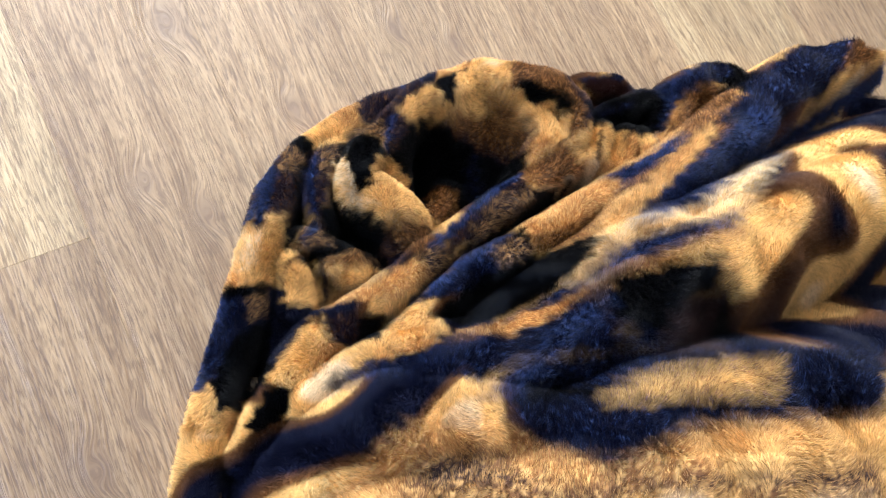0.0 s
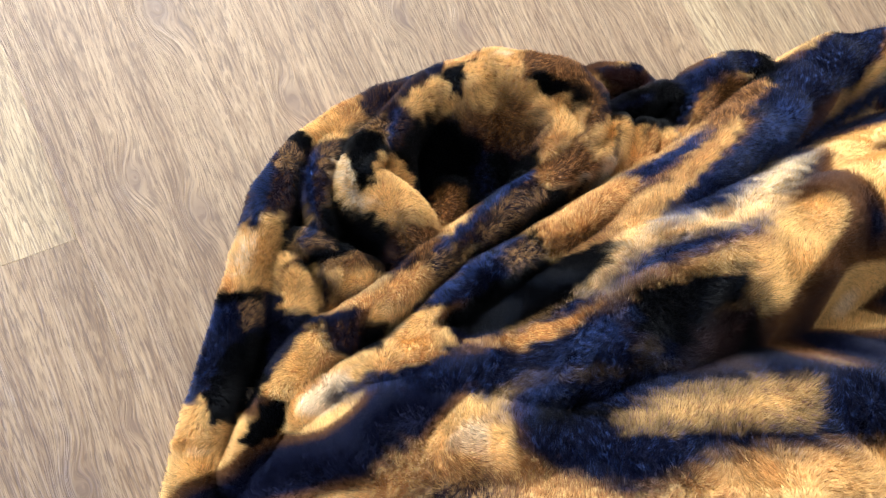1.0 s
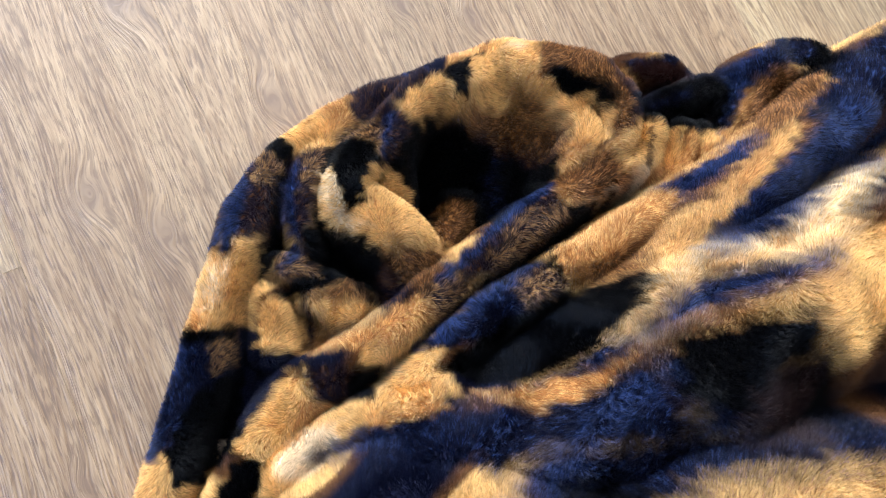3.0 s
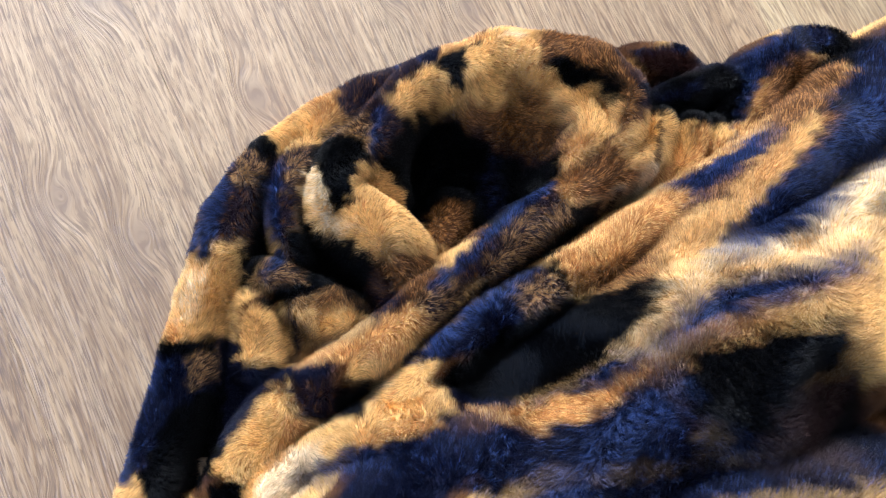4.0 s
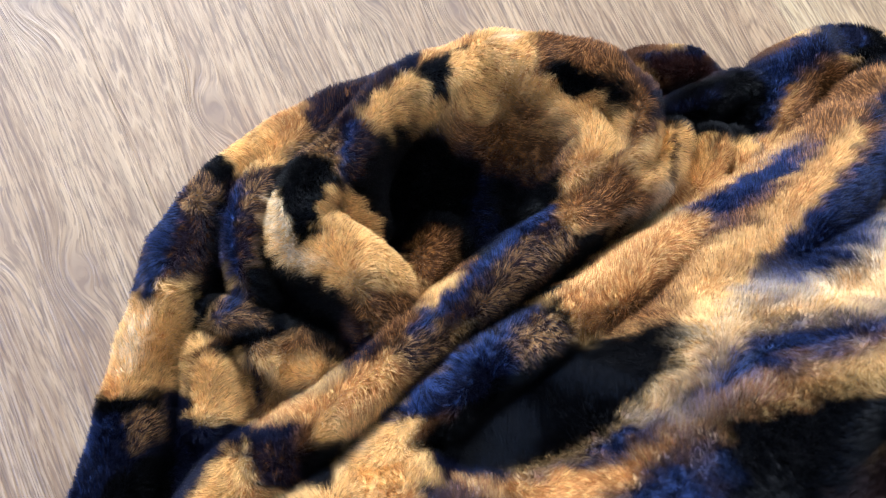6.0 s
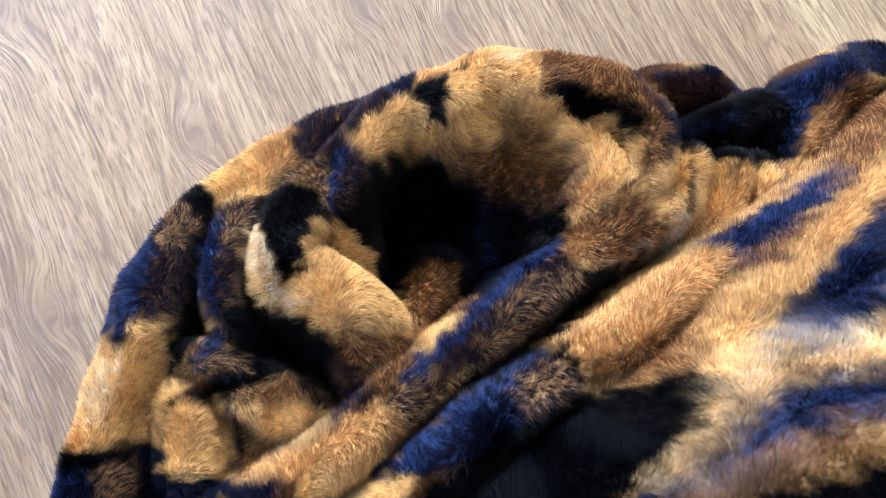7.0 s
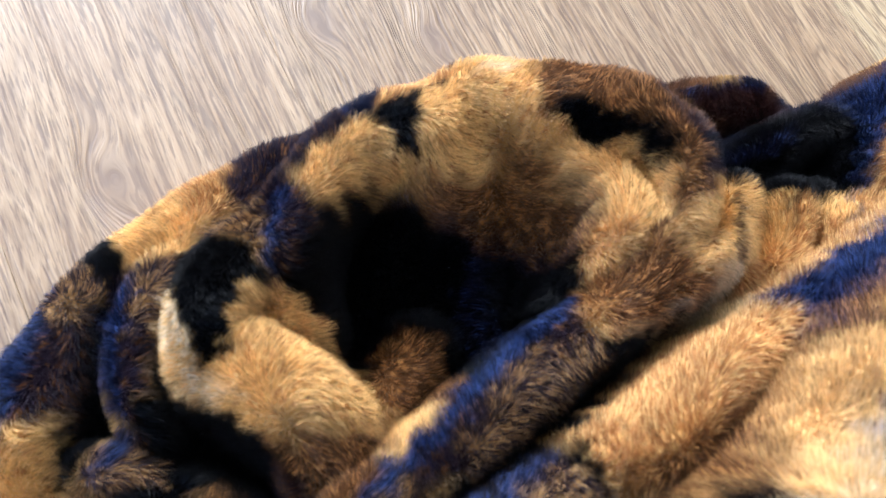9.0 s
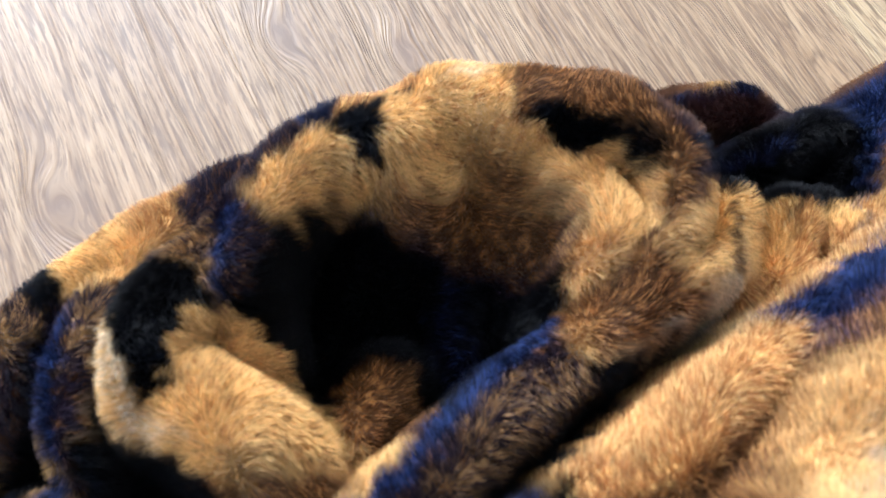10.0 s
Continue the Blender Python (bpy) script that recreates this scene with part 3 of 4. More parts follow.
patch("navy", 0.01, [(0.303, 0.278), (0.348, 0.304), (0.409, 0.323), (0.479, 0.344), (0.496, 0.34), (0.514, 0.325), (0.523, 0.307), (0.539, 0.282)])
patch("orange", 0.006, [(0.543, 0.41), (0.591, 0.457), (0.637, 0.503), (0.692, 0.549), (0.713, 0.56), (0.667, 0.509), (0.62, 0.462), (0.59, 0.438), (0.564, 0.417)])
patch("tan", 0.006, [(0.546, 0.413), (0.569, 0.436), (0.589, 0.447), (0.571, 0.422), (0.545, 0.404)])
patch("navy", 0.006, [(0.692, 0.549), (0.743, 0.596), (0.79, 0.635), (0.774, 0.601), (0.711, 0.554)])
patch("black", 0.004, [(0.544, 0.409), (0.557, 0.411), (0.588, 0.433), (0.561, 0.405), (0.512, 0.37), (0.491, 0.358), (0.512, 0.38)])
# the heap's blue bands are painted sky sheen as well
patch("blue_sheen", 0.01, [(0.581, 0.431), (0.617, 0.468), (0.662, 0.512), (0.766, 0.601), (0.812, 0.562), (0.689, 0.498), (0.648, 0.456), (0.601, 0.439)])
patch("cream", 0.01, [(0.497, 0.362), (0.518, 0.383), (0.573, 0.427), (0.601, 0.439), (0.648, 0.456), (0.719, 0.503), (0.812, 0.562), (0.666, 0.428), (0.613, 0.409), (0.578, 0.411), (0.541, 0.387), (0.518, 0.36)])
patch("tan", 0.012, [(0.502, 0.361), (0.53, 0.385), (0.573, 0.412), (0.627, 0.421), (0.691, 0.452), (0.666, 0.428), (0.613, 0.409), (0.578, 0.409), (0.541, 0.387), (0.518, 0.36)])
patch("blue_sheen", 0.01, [(0.479, 0.344), (0.518, 0.36), (0.546, 0.391), (0.582, 0.403), (0.608, 0.404), (0.662, 0.424), (0.647, 0.396), (0.588, 0.379), (0.556, 0.367), (0.527, 0.355), (0.498, 0.343)])
patch("orange", 0.012, [(0.495, 0.332), (0.525, 0.351), (0.556, 0.367), (0.588, 0.379), (0.649, 0.4), (0.63, 0.355), (0.59, 0.342), (0.558, 0.336), (0.514, 0.325)])
patch("tan", 0.012, [(0.579, 0.369), (0.645, 0.392), (0.633, 0.367), (0.583, 0.355)])
patch("black", 0.012, [(0.523, 0.325), (0.558, 0.336), (0.589, 0.339), (0.63, 0.351), (0.649, 0.305), (0.568, 0.282), (0.539, 0.288)])
patch("blue_sheen", 0.008, [(0.295, 0.278), (0.348, 0.308), (0.356, 0.297), (0.318, 0.278)])
patch("blue_sheen", 0.01, [(0.431, 0.314), (0.454, 0.328), (0.485, 0.342), (0.48, 0.331), (0.447, 0.316)])
patch("brown", 0.014, [(0.417, 0.315), (0.434, 0.314), (0.434, 0.288), (0.419, 0.282), (0.411, 0.301)])
patch("orange", 0.004, [(0.333, 0.308), (0.371, 0.318), (0.393, 0.321), (0.397, 0.313), (0.341, 0.299)])
patch("tan", 0.005, [(0.444, 0.339), (0.472, 0.351), (0.496, 0.358), (0.479, 0.344), (0.445, 0.329)])
patch("plum", 0.005, [(0.216, 0.456), (0.212, 0.513), (0.225, 0.544), (0.241, 0.511), (0.257, 0.511), (0.258, 0.478), (0.248, 0.461)])
patch("tan", 0.005, [(0.188, 0.425), (0.215, 0.458), (0.244, 0.46), (0.245, 0.429), (0.243, 0.389), (0.205, 0.385)])
# the roll's lit left edge again, painted cream
patch("cream", 0.005, [(0.202, 0.414), (0.214, 0.443), (0.225, 0.439), (0.216, 0.401), (0.202, 0.395)])
patch("taupe", 0.004, [(0.226, 0.544), (0.242, 0.556), (0.266, 0.528), (0.257, 0.511), (0.241, 0.511)])
patch("tan", 0.004, [(0.25, 0.573), (0.265, 0.598), (0.291, 0.617), (0.311, 0.626), (0.319, 0.585), (0.309, 0.553), (0.282, 0.541), (0.265, 0.545)])
patch("orange", 0.006, [(0.284, 0.608), (0.31, 0.628), (0.322, 0.624), (0.323, 0.572), (0.302, 0.567)])
patch("plum", 0.005, [(0.318, 0.631), (0.362, 0.642), (0.391, 0.599), (0.378, 0.586), (0.358, 0.576), (0.348, 0.557), (0.323, 0.576)])
patch("blue_sheen", 0.003, [(0.322, 0.632), (0.37, 0.646), (0.391, 0.598), (0.362, 0.638), (0.326, 0.627)])
patch("blue_sheen", 0.003, [(0.213, 0.446), (0.216, 0.517), (0.233, 0.555), (0.238, 0.553), (0.235, 0.5), (0.224, 0.445)])
patch("black", 0.002, [(0.241, 0.557), (0.249, 0.57), (0.275, 0.54), (0.267, 0.526)])
patch("plum", 0.004, [(0.269, 0.53), (0.282, 0.541), (0.3, 0.539), (0.295, 0.52), (0.291, 0.495), (0.286, 0.454), (0.271, 0.469), (0.266, 0.497)])
patch("taupe", 0.005, [(0.276, 0.53), (0.3, 0.539), (0.294, 0.512), (0.279, 0.502)])
patch("blue_sheen", 0.003, [(0.266, 0.503), (0.274, 0.53), (0.28, 0.528), (0.275, 0.492), (0.28, 0.463), (0.271, 0.469)])
# hollow again: dark fur and inward-deepening shade painted black, plum and brown
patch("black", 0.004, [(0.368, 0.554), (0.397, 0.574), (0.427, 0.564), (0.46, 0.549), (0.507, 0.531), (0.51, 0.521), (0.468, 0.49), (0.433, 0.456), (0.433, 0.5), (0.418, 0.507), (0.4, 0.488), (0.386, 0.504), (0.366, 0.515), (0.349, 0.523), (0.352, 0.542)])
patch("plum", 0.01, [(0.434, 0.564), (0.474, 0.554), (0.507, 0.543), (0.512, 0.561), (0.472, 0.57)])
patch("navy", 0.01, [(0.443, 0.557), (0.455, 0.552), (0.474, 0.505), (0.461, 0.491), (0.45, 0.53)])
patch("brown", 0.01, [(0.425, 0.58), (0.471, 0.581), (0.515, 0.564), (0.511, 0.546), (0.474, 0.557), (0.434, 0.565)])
patch("tan", 0.003, [(0.421, 0.618), (0.449, 0.631), (0.484, 0.633), (0.486, 0.608), (0.502, 0.6), (0.52, 0.586), (0.516, 0.564), (0.47, 0.581), (0.425, 0.58)])
patch("brown", 0.01, [(0.465, 0.599), (0.485, 0.594), (0.513, 0.575), (0.515, 0.564), (0.471, 0.575)])
patch("brown", 0.004, [(0.511, 0.691), (0.561, 0.691), (0.548, 0.613), (0.561, 0.587), (0.565, 0.564), (0.55, 0.556), (0.544, 0.595), (0.519, 0.606), (0.508, 0.616), (0.486, 0.608)])
patch("tan", 0.003, [(0.516, 0.589), (0.534, 0.596), (0.55, 0.579), (0.55, 0.556), (0.527, 0.534), (0.513, 0.527), (0.516, 0.558)])
patch("orange", 0.006, [(0.515, 0.549), (0.532, 0.542), (0.515, 0.522), (0.51, 0.527)])
patch("black", 0.0025, [(0.495, 0.61), (0.508, 0.616), (0.515, 0.609), (0.538, 0.602), (0.548, 0.591), (0.551, 0.576), (0.539, 0.594), (0.527, 0.598), (0.514, 0.596), (0.502, 0.603)])
patch("tan", 0.004, [(0.361, 0.574), (0.378, 0.59), (0.401, 0.603), (0.416, 0.588), (0.42, 0.58), (0.393, 0.571), (0.375, 0.556), (0.365, 0.556)])
patch("plum", 0.005, [(0.348, 0.554), (0.361, 0.57), (0.375, 0.556), (0.369, 0.539), (0.359, 0.526), (0.349, 0.525)])
patch("blue_sheen", 0.003, [(0.345, 0.55), (0.358, 0.571), (0.362, 0.568), (0.354, 0.545), (0.351, 0.525), (0.346, 0.529)])
patch("orange", 0.003, [(0.401, 0.605), (0.433, 0.684), (0.457, 0.688), (0.428, 0.625)])
patch("black", 0.002, [(0.398, 0.603), (0.423, 0.62), (0.418, 0.595), (0.423, 0.586), (0.414, 0.587), (0.408, 0.595)])
# hollow, then the gap below the tongue: shade painted in with black fur
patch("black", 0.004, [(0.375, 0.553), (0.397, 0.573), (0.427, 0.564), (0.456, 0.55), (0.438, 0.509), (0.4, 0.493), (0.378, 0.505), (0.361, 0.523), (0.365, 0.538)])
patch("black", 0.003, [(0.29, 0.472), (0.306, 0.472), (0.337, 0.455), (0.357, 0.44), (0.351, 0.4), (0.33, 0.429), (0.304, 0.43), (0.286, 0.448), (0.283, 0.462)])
patch("taupe", 0.003, [(0.31, 0.549), (0.32, 0.563), (0.337, 0.572), (0.348, 0.549), (0.346, 0.524), (0.341, 0.533), (0.326, 0.539)])
patch("tan", 0.002, [(0.33, 0.503), (0.344, 0.52), (0.359, 0.517), (0.378, 0.502), (0.399, 0.48), (0.408, 0.458), (0.393, 0.443), (0.363, 0.449), (0.338, 0.461), (0.321, 0.476), (0.332, 0.487), (0.327, 0.497)])
patch("cream", 0.003, [(0.296, 0.518), (0.302, 0.524), (0.312, 0.494), (0.32, 0.478), (0.338, 0.465), (0.324, 0.462), (0.307, 0.474), (0.297, 0.498)])
patch("brown", 0.008, [(0.354, 0.456), (0.376, 0.45), (0.406, 0.453), (0.395, 0.427), (0.379, 0.415), (0.367, 0.424), (0.363, 0.441)])
patch("black", 0.002, [(0.302, 0.526), (0.306, 0.544), (0.323, 0.538), (0.336, 0.538), (0.344, 0.525), (0.345, 0.522), (0.333, 0.507), (0.327, 0.497), (0.332, 0.487), (0.321, 0.48), (0.316, 0.488), (0.312, 0.5)])
patch("brown", 0.005, [(0.4, 0.493), (0.418, 0.509), (0.437, 0.501), (0.441, 0.473), (0.414, 0.44), (0.408, 0.444), (0.406, 0.464)])
patch("tan", 0.006, [(0.413, 0.46), (0.43, 0.459), (0.417, 0.44), (0.405, 0.438)])
patch("plum", 0.005, [(0.352, 0.435), (0.367, 0.424), (0.379, 0.415), (0.364, 0.394), (0.352, 0.391)])
patch("taupe", 0.004, [(0.256, 0.428), (0.265, 0.443), (0.276, 0.457), (0.286, 0.451), (0.3, 0.432), (0.278, 0.43), (0.268, 0.422)])
patch("blue_sheen", 0.003, [(0.265, 0.439), (0.276, 0.457), (0.284, 0.452), (0.275, 0.439), (0.265, 0.43)])
patch("taupe", 0.005, [(0.284, 0.411), (0.324, 0.427), (0.351, 0.404), (0.346, 0.385), (0.307, 0.381), (0.293, 0.395)])
patch("tan", 0.005, [(0.25, 0.407), (0.279, 0.41), (0.288, 0.385), (0.284, 0.368), (0.249, 0.369)])
# gap between the long folds: its shade and dark fur both painted black
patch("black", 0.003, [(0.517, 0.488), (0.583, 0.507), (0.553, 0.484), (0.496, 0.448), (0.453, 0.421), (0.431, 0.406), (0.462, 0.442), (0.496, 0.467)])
patch("orange", 0.005, [(0.331, 0.371), (0.352, 0.391), (0.382, 0.408), (0.4, 0.391), (0.377, 0.373), (0.364, 0.367)])
patch("taupe", 0.006, [(0.379, 0.409), (0.413, 0.424), (0.428, 0.416), (0.411, 0.395), (0.395, 0.391)])
patch("plum", 0.006, [(0.4, 0.408), (0.432, 0.439), (0.469, 0.471), (0.499, 0.5), (0.509, 0.487), (0.48, 0.459), (0.448, 0.427), (0.426, 0.421)])
patch("taupe", 0.007, [(0.438, 0.438), (0.465, 0.463), (0.505, 0.489), (0.51, 0.481), (0.476, 0.451), (0.445, 0.428)])
patch("brown", 0.006, [(0.502, 0.513), (0.535, 0.535), (0.555, 0.547), (0.596, 0.568), (0.579, 0.53), (0.564, 0.508), (0.517, 0.491)])
patch("tan", 0.005, [(0.548, 0.541), (0.598, 0.577), (0.595, 0.55), (0.58, 0.527), (0.563, 0.521)])
patch("blue_sheen", 0.003, [(0.391, 0.416), (0.427, 0.453), (0.471, 0.495), (0.501, 0.515), (0.499, 0.505), (0.461, 0.476), (0.43, 0.443), (0.395, 0.411)])
patch("navy", 0.005, [(0.4, 0.366), (0.432, 0.395), (0.472, 0.425), (0.496, 0.42), (0.479, 0.39), (0.452, 0.365)])
patch("taupe", 0.005, [(0.475, 0.425), (0.493, 0.423), (0.499, 0.417), (0.486, 0.4)])
patch("orange", 0.004, [(0.492, 0.442), (0.539, 0.476), (0.57, 0.493), (0.587, 0.494), (0.55, 0.46), (0.515, 0.434), (0.496, 0.42)])
patch("taupe", 0.006, [(0.57, 0.493), (0.601, 0.508), (0.59, 0.494), (0.558, 0.47)])
patch("blue_sheen", 0.003, [(0.382, 0.37), (0.429, 0.407), (0.477, 0.436), (0.486, 0.436), (0.486, 0.43), (0.472, 0.425), (0.429, 0.394), (0.391, 0.366)])
patch("blue_sheen", 0.004, [(0.586, 0.505), (0.607, 0.514), (0.654, 0.545), (0.699, 0.574), (0.691, 0.562), (0.639, 0.525), (0.591, 0.497)])
patch("black", 0.002, [(0.487, 0.44), (0.488, 0.437), (0.493, 0.423), (0.486, 0.428)])
patch("black", 0.004, [(0.568, 0.58), (0.628, 0.631), (0.685, 0.632), (0.687, 0.613), (0.669, 0.575), (0.633, 0.577), (0.606, 0.581)])
patch("navy", 0.004, [(0.604, 0.602), (0.627, 0.608), (0.646, 0.618), (0.642, 0.609), (0.612, 0.595)])
patch("maroon", 0.004, [(0.588, 0.647), (0.625, 0.654), (0.665, 0.642), (0.615, 0.631)])
patch("orange", 0.004, [(0.592, 0.529), (0.63, 0.554), (0.661, 0.561), (0.651, 0.543), (0.594, 0.511)])
patch("tan", 0.004, [(0.597, 0.573), (0.606, 0.581), (0.629, 0.574), (0.627, 0.551), (0.592, 0.529)])
# crease shade at the fold's end, painted as a maroon line
patch("maroon", 0.002, [(0.596, 0.568), (0.602, 0.573), (0.589, 0.539), (0.581, 0.527)])
patch("orange", 0.004, [(0.656, 0.548), (0.672, 0.574), (0.692, 0.611), (0.739, 0.636), (0.706, 0.581)])
patch("navy", 0.004, [(0.694, 0.634), (0.726, 0.663), (0.806, 0.719), (0.739, 0.636), (0.697, 0.616)])
patch("blue_sheen", 0.003, [(0.659, 0.553), (0.682, 0.608), (0.706, 0.648), (0.73, 0.669), (0.696, 0.621), (0.679, 0.586)])
# shaded valley below the second long fold, painted black
patch("black", 0.004, [(0.401, 0.344), (0.44, 0.374), (0.478, 0.404), (0.517, 0.408), (0.549, 0.419), (0.538, 0.409), (0.508, 0.379), (0.467, 0.36), (0.434, 0.346)])
patch("orange", 0.004, [(0.489, 0.44), (0.557, 0.496), (0.586, 0.503), (0.606, 0.5), (0.578, 0.457), (0.55, 0.423), (0.519, 0.412), (0.495, 0.416)])
patch("brown", 0.006, [(0.498, 0.419), (0.532, 0.438), (0.581, 0.463), (0.55, 0.423), (0.518, 0.41)])
patch("taupe", 0.005, [(0.456, 0.413), (0.484, 0.434), (0.495, 0.416), (0.466, 0.396)])
patch("black", 0.002, [(0.483, 0.436), (0.488, 0.437), (0.494, 0.419), (0.489, 0.422)])
patch("tan", 0.005, [(0.319, 0.297), (0.35, 0.331), (0.38, 0.357), (0.39, 0.337), (0.356, 0.312)])
patch("tan", 0.004, [(0.239, 0.287), (0.257, 0.321), (0.278, 0.348), (0.291, 0.331), (0.277, 0.301), (0.266, 0.287)])
patch("plum", 0.005, [(0.282, 0.347), (0.31, 0.349), (0.341, 0.348), (0.326, 0.32), (0.295, 0.324)])
patch("black", 0.004, [(0.326, 0.346), (0.359, 0.352), (0.341, 0.323), (0.326, 0.328)])
patch("black", 0.008, [(0.513, 0.336), (0.533, 0.358), (0.578, 0.367), (0.623, 0.373), (0.621, 0.34), (0.598, 0.331), (0.571, 0.311), (0.545, 0.302), (0.522, 0.312)])
patch("navy", 0.01, [(0.454, 0.29), (0.48, 0.331), (0.513, 0.336), (0.524, 0.309), (0.545, 0.301), (0.564, 0.289)])
patch("dusk", 0.012, [(0.571, 0.309), (0.598, 0.328), (0.622, 0.337), (0.61, 0.288), (0.564, 0.289)])
patch("tan", 0.012, [(0.504, 0.245), (0.533, 0.259), (0.575, 0.267), (0.633, 0.272), (0.62, 0.246)])
patch("blue_sheen", 0.01, [(0.416, 0.251), (0.455, 0.287), (0.491, 0.325), (0.52, 0.341), (0.521, 0.328), (0.481, 0.294), (0.438, 0.255)])
patch("brown", 0.006, [(0.643, 0.491), (0.703, 0.622), (0.744, 0.646), (0.771, 0.637), (0.702, 0.532)])
patch("black", 0.003, [(0.757, 0.635), (0.782, 0.657), (0.822, 0.645), (0.763, 0.597)])
patch("navy", 0.003, [(0.695, 0.635), (0.775, 0.715), (0.771, 0.673), (0.773, 0.659), (0.716, 0.642), (0.696, 0.615)])
patch("blue_sheen", 0.008, [(0.787, 0.556), (0.897, 0.633), (1.055, 0.741), (1.049, 0.706), (0.925, 0.623), (0.754, 0.514)])
patch("navy", 0.005, [(0.696, 0.554), (0.752, 0.605), (0.802, 0.647), (0.778, 0.601), (0.714, 0.554)])
patch("tan", 0.005, [(0.547, 0.412), (0.591, 0.45), (0.625, 0.493), (0.673, 0.537), (0.696, 0.554), (0.696, 0.542), (0.649, 0.498), (0.61, 0.457), (0.582, 0.431), (0.552, 0.409)])
patch("orange", 0.006, [(0.61, 0.472), (0.639, 0.506), (0.68, 0.538), (0.664, 0.516), (0.627, 0.478)])
patch("blue_sheen", 0.008, [(0.579, 0.42), (0.632, 0.47), (0.693, 0.531), (0.757, 0.586), (0.773, 0.593), (0.798, 0.545), (0.731, 0.509), (0.644, 0.444), (0.599, 0.426)])
patch("navy", 0.01, [(0.608, 0.444), (0.646, 0.479), (0.686, 0.506), (0.719, 0.503), (0.634, 0.445)])
patch("tan", 0.002, [(0.33, 0.503), (0.344, 0.521), (0.36, 0.517), (0.38, 0.504), (0.371, 0.496), (0.343, 0.494)])
patch("black", 0.002, [(0.302, 0.526), (0.306, 0.544), (0.323, 0.538), (0.336, 0.538), (0.344, 0.525), (0.343, 0.52), (0.332, 0.506), (0.327, 0.497), (0.331, 0.487), (0.321, 0.48), (0.316, 0.488), (0.312, 0.5)])
patch("tan", 0.006, [(0.292, 0.407), (0.321, 0.419), (0.345, 0.403), (0.339, 0.39), (0.31, 0.385)])
patch("brown", 0.006, [(0.295, 0.413), (0.324, 0.427), (0.338, 0.413), (0.312, 0.406)])
# valley shade painted black once more, up to the heap
patch("black", 0.004, [(0.393, 0.346), (0.449, 0.384), (0.503, 0.406), (0.529, 0.398), (0.534, 0.394), (0.513, 0.371), (0.484, 0.345), (0.449, 0.331), (0.424, 0.332)])
patch("navy", 0.006, [(0.393, 0.308), (0.434, 0.317), (0.448, 0.303), (0.471, 0.312), (0.45, 0.286), (0.414, 0.263), (0.402, 0.279)])
patch("orange", 0.004, [(0.422, 0.324), (0.452, 0.327), (0.485, 0.335), (0.509, 0.346), (0.48, 0.321), (0.446, 0.309)])
patch("brown", 0.006, [(0.831, 0.69), (0.883, 0.698), (1.035, 0.781), (0.955, 0.68), (0.828, 0.625)])
patch("navy", 0.006, [(0.771, 0.631), (0.829, 0.681), (0.949, 0.759), (0.881, 0.626), (0.757, 0.571)])


def pattern(px, py, seed):
    """The pile's colour at any place: patches with ragged edges over a mottled ground."""
    g = np.random.default_rng(seed)
    wx = px + 0.0016 * waves(px, py, 0.016, 11) + 0.0006 * g.normal(size=px.shape)
    wy = py + 0.0016 * waves(px, py, 0.016, 12) + 0.0006 * g.normal(size=px.shape)
    chance = (g.random(px.shape) + 0.1 * waves(px, py, 0.011, 23))[:, None]
    colours = {hue: np.array(c) for hue, c in DYES_AND_LIGHT.items()}
    for hue, (share, some, rest) in MINGLED.items():
        colours[hue] = np.where(chance < share, np.array(DYES_AND_LIGHT[some]), np.array(DYES_AND_LIGHT[rest]))
    out = np.tile(np.array(DYES_AND_LIGHT["navy"]), (len(px), 1))
    slant = px * 0.54 - py * 0.84
    band = np.sin(slant * 42 + 1.3 * waves(px, py, 0.3, 21)) + 0.5 * waves(px, py, 0.12, 22)
    for hue, low, high in (("brown", -0.5, 0.2), ("tan", 0.3, 0.6), ("cream", 1.3, 1.7)):
        w = np.clip((band - low) / (high - low), 0, 1)[:, None]
        out = out * (1 - w) + np.array(DYES_AND_LIGHT[hue]) * w
    for hue, soft, outline in PATCHES:
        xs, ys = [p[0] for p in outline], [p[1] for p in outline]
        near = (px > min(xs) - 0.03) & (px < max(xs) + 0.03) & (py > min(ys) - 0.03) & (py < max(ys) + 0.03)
        d = inside(wx[near], wy[near], outline) + (0.0016 if hue == "black" and soft < 0.003 else 0.0)
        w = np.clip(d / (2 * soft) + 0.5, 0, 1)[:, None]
        colour = colours[hue][near] if hue in MINGLED else colours[hue]
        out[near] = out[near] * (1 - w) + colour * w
    mottle = 1 + 0.07 * waves(px, py, 0.03, 31) + 0.05 * waves(px, py, 0.008, 32)
    return np.clip(out * np.clip(mottle, 0.5, 1.6)[:, None], 0.0008, 0.9)


# ---- the throw: a hide of folds and its pile of fur ----
SINK = 0.004  # the pile's depth above the hide
solid = H > 0.012
index = -np.ones(H.shape, int)
index[solid] = np.arange(solid.sum())
verts = np.stack([GX[solid], GY[solid], np.maximum(H[solid] - SINK, 0.003)], 1)
a, b_, c, d_ = index[:-1, :-1], index[:-1, 1:], index[1:, 1:], index[1:, :-1]
whole = (a >= 0) & (b_ >= 0) & (c >= 0) & (d_ >= 0)
faces = np.stack([a[whole], b_[whole], c[whole], d_[whole]], 1)
throw_mesh = bpy.data.meshes.new("fur_throw")
throw_mesh.from_pydata(verts.tolist(), [], faces.tolist())
throw_mesh.polygons.foreach_set("use_smooth", [True] * len(faces))
tint = throw_mesh.attributes.new("tint", "FLOAT_COLOR", "POINT")
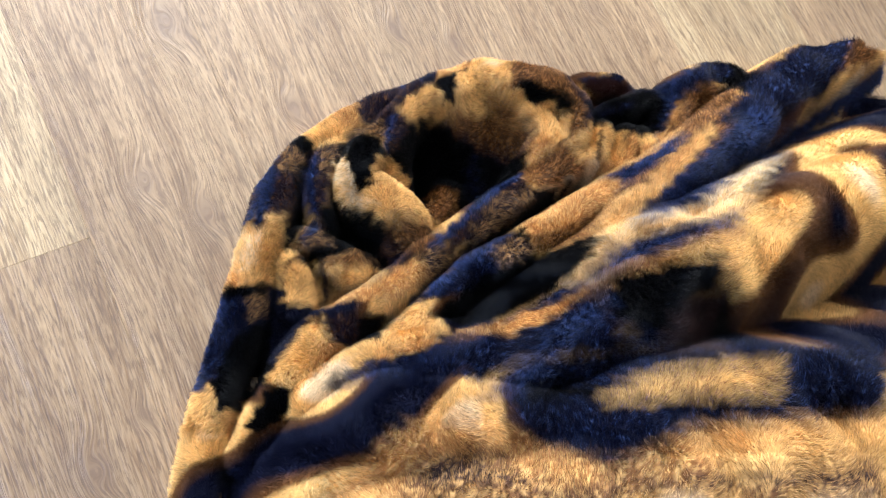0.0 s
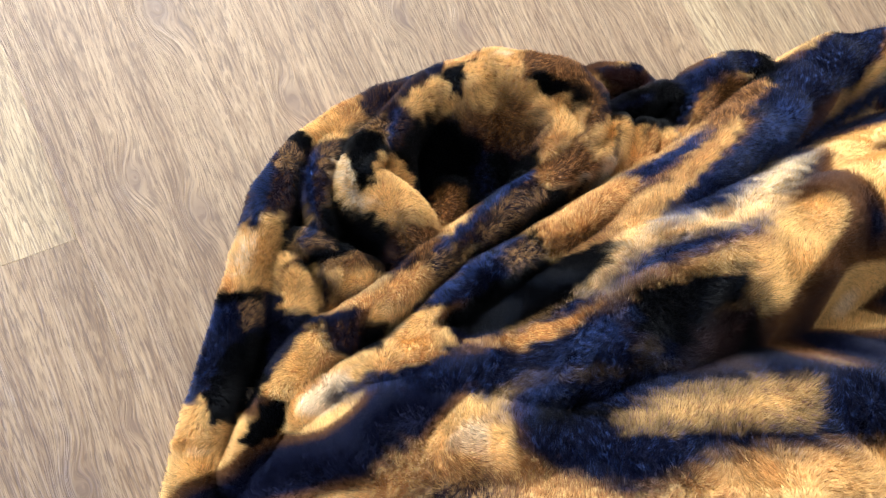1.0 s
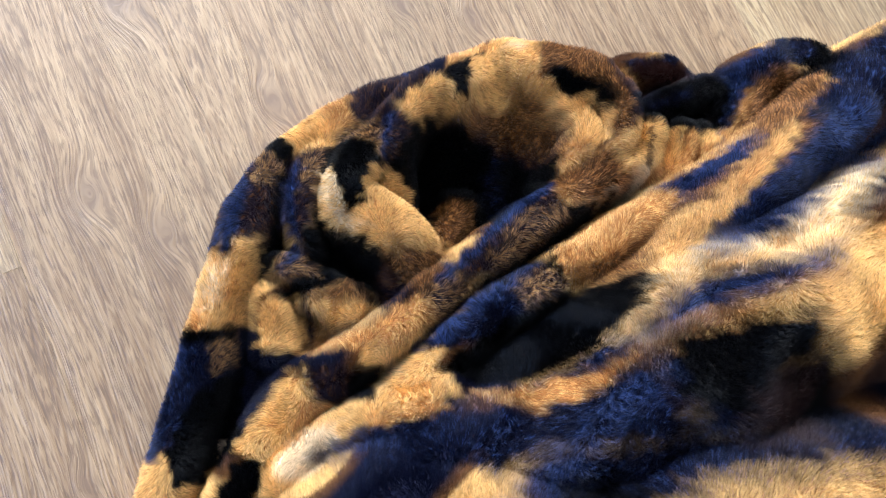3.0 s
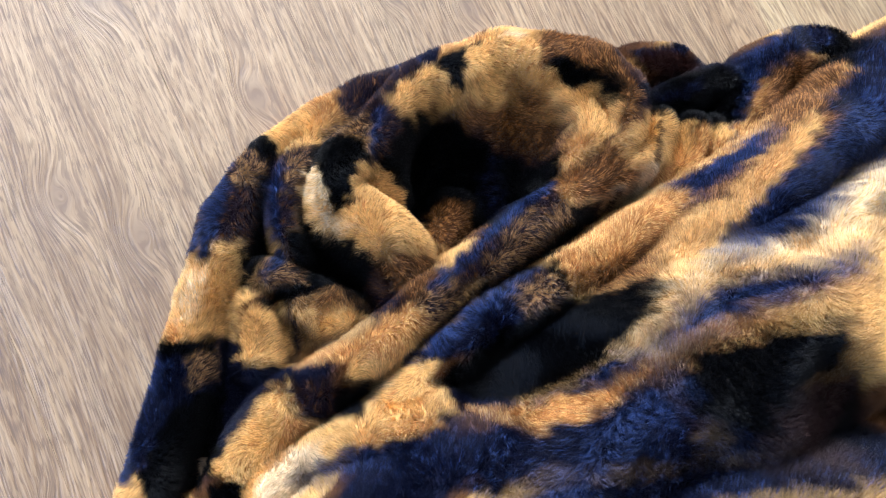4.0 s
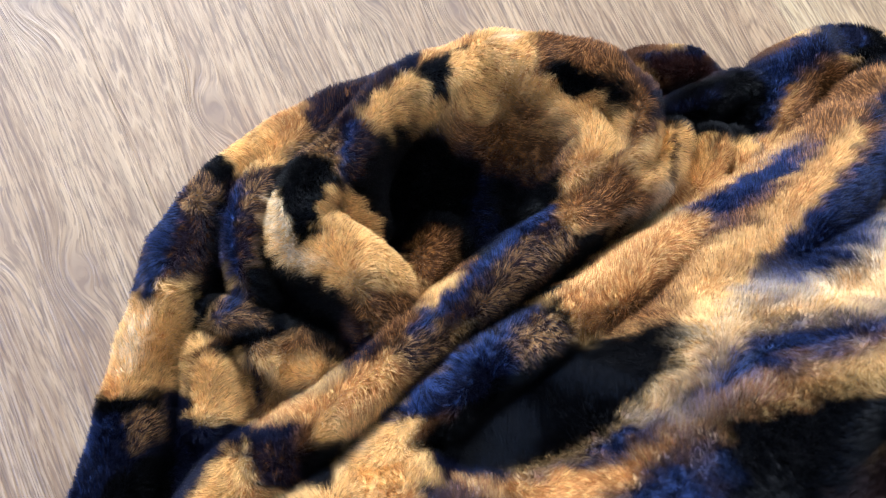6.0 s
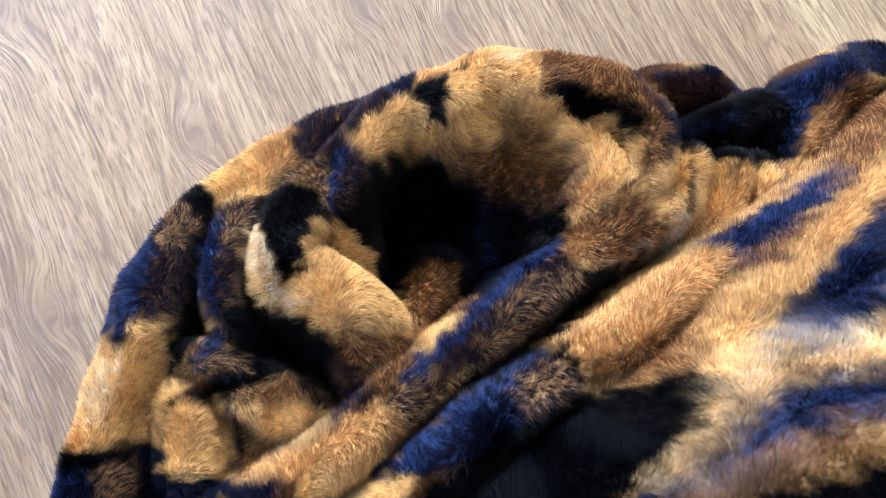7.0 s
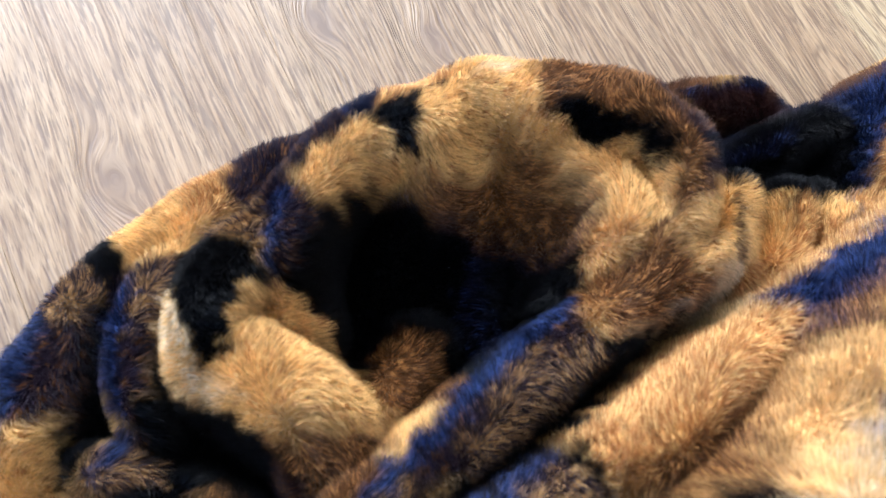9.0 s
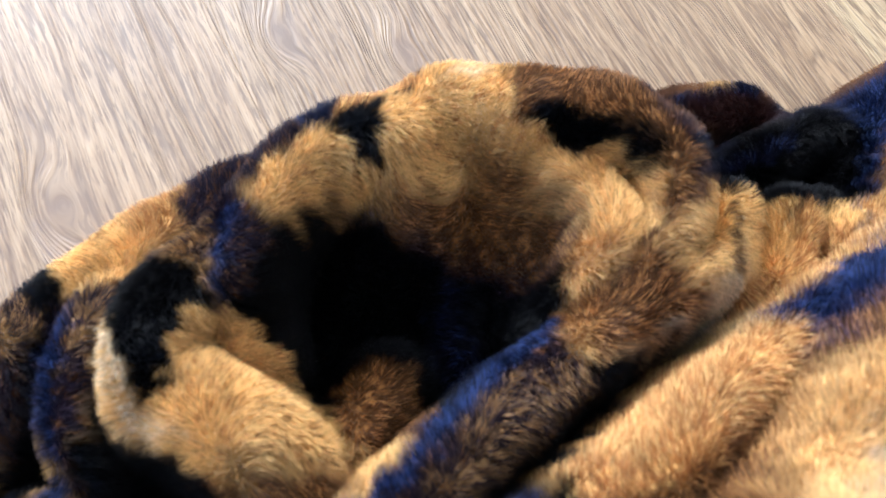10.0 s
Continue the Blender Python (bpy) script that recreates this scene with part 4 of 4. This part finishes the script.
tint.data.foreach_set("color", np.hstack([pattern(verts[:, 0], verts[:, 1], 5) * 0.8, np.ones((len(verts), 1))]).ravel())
throw_mesh.materials.append(HIDE)
# a hem down to the floor all round
hem = bmesh.new()
hem.from_mesh(throw_mesh)
rim = [e for e in hem.edges if e.is_boundary]
down = bmesh.ops.extrude_edge_only(hem, edges=rim)
for v in down["geom"]:
    if isinstance(v, bmesh.types.BMVert):
        v.co.z = 0.0005
hem.to_mesh(throw_mesh)
hem.free()
throw = new("fur_throw", throw_mesh)
tagged(throw, "crumpled gold, brown and black faux fur throw heaped on the floor", "throw")


def fur(count, length):
    """Strands rooted all over the hide, leaning with the nap and drawn together in tufts."""
    g = np.random.default_rng(8)
    gy, gx = np.gradient(H, STEP)
    weight = np.where(solid, np.sqrt(1 + np.minimum(gx * gx + gy * gy, 9)), 0)
    weight = weight * np.where((GX < 0.75) & (GY > 0.2), 1.0, 0.35)
    cell = g.choice(H.size, count, p=(weight / weight.sum()).ravel())
    j, i = np.divmod(cell, NX)
    px, py = X0 + STEP * (i + g.uniform(-0.5, 0.5, count)), Y0 + STEP * (j + g.uniform(-0.5, 0.5, count))
    e = 0.003
    nx, ny = -(height(px + e, py) - height(px - e, py)) / (2 * e), -(height(px, py + e) - height(px, py - e)) / (2 * e)
    n = np.stack([nx, ny, np.ones(count)], 1)
    n /= np.linalg.norm(n, axis=1)[:, None]
    root = np.stack([px, py, np.maximum(height(px, py) - SINK, 0.002)], 1)
    turn = 1.3 * waves(px, py, 0.14, 41) + 0.5
    nap = np.stack([np.cos(turn), np.sin(turn), np.zeros(count)], 1)
    nap -= n * (nap * n).sum(1)[:, None]
    tuft = np.stack([waves(px, py, 0.013, 51), waves(px, py, 0.013, 52), 0 * px], 1) * 0.06 + np.stack([waves(px, py, 0.005, 53), waves(px, py, 0.005, 54), 0 * px], 1) * 0.07
    way = n * 0.85 + nap * 0.5 + tuft + g.normal(size=(count, 3)) * 0.12
    way /= np.linalg.norm(way, axis=1)[:, None]
    bow = nap * 0.5 + np.array([0, 0, -0.25]) + tuft * 0.6
    size = (length * g.uniform(0.7, 1.2, count) * (1 + 0.12 * waves(px, py, 0.05, 61)))[:, None]
    steps = np.linspace(0, 1, 4)
    points = np.stack([root + size * (s * way + 0.4 * s * s * bow) for s in steps], 1)
    points[:, :, 2] = np.maximum(points[:, :, 2], 0.001)
    strands = bpy.data.hair_curves.new("fur_pile")
    strands.add_curves([4] * count)
    strands.attributes["position"].data.foreach_set("vector", points.astype(np.float32).ravel())
    thick = strands.attributes.get("radius") or strands.attributes.new("radius", "FLOAT", "POINT")
    thick.data.foreach_set("value", np.tile(np.array([0.00016, 0.00015, 0.00011, 0.00003], np.float32), count))
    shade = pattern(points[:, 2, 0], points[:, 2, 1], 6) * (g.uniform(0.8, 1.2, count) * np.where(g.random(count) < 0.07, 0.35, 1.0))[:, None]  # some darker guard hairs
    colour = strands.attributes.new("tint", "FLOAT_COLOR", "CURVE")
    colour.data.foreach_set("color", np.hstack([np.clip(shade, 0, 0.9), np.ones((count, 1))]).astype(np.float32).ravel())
    strands.materials.append(FUR)
    return strands


pile = new("fur_pile", fur(1000000, 0.0056))
pile.parent = throw
tagged(pile, "dense plush fur pile", kind="stuff")

# ---- the floor's boards, each its own piece ----
WIDE, LONG, FIRST = 0.1897, 1.22, 0.2217


def board_shape(mat):
    me = bpy.data.meshes.new("board")
    made = box(-WIDE / 2 + 0.00003, 0.00003, -0.005, WIDE / 2 - 0.00003, LONG - 0.00003, 0.0)
    bmesh.ops.bevel(made, geom=[e for e in made.edges if all(v.co.z > -0.001 for v in e.verts)], offset=0.0003, segments=1, affect="EDGES")
    made.to_mesh(me)
    made.free()
    me.materials.append(mat)
    return me


boards = board_shape(OAK), board_shape(PALE)
JOINTS = {-1: 0.382, 4: 0.29}  # where two rows have their end joints, each with a paler board beyond
dice = random.Random(4)
for row in range(math.floor((U0 - FIRST) / WIDE), math.ceil((U1 - FIRST) / WIDE)):
    start = JOINTS.get(row, 0.75 + dice.random() * 0.4) - 3 * LONG
    for k in range(8):
        low, high = max(start + k * LONG, V0), min(start + (k + 1) * LONG, V1)
        near_side, far_side = max(FIRST + row * WIDE, U0), min(FIRST + (row + 1) * WIDE, U1)
        if high - low < 0.01:
            continue
        board = new("board", boards[row in JOINTS and k == 3])
        board.parent = floor
        # boards at the walls are cut to fit
        board.matrix_local = Matrix.LocRotScale(((near_side + far_side) / 2, low, 0), None, ((far_side - near_side) / WIDE, (high - low) / LONG, 1))
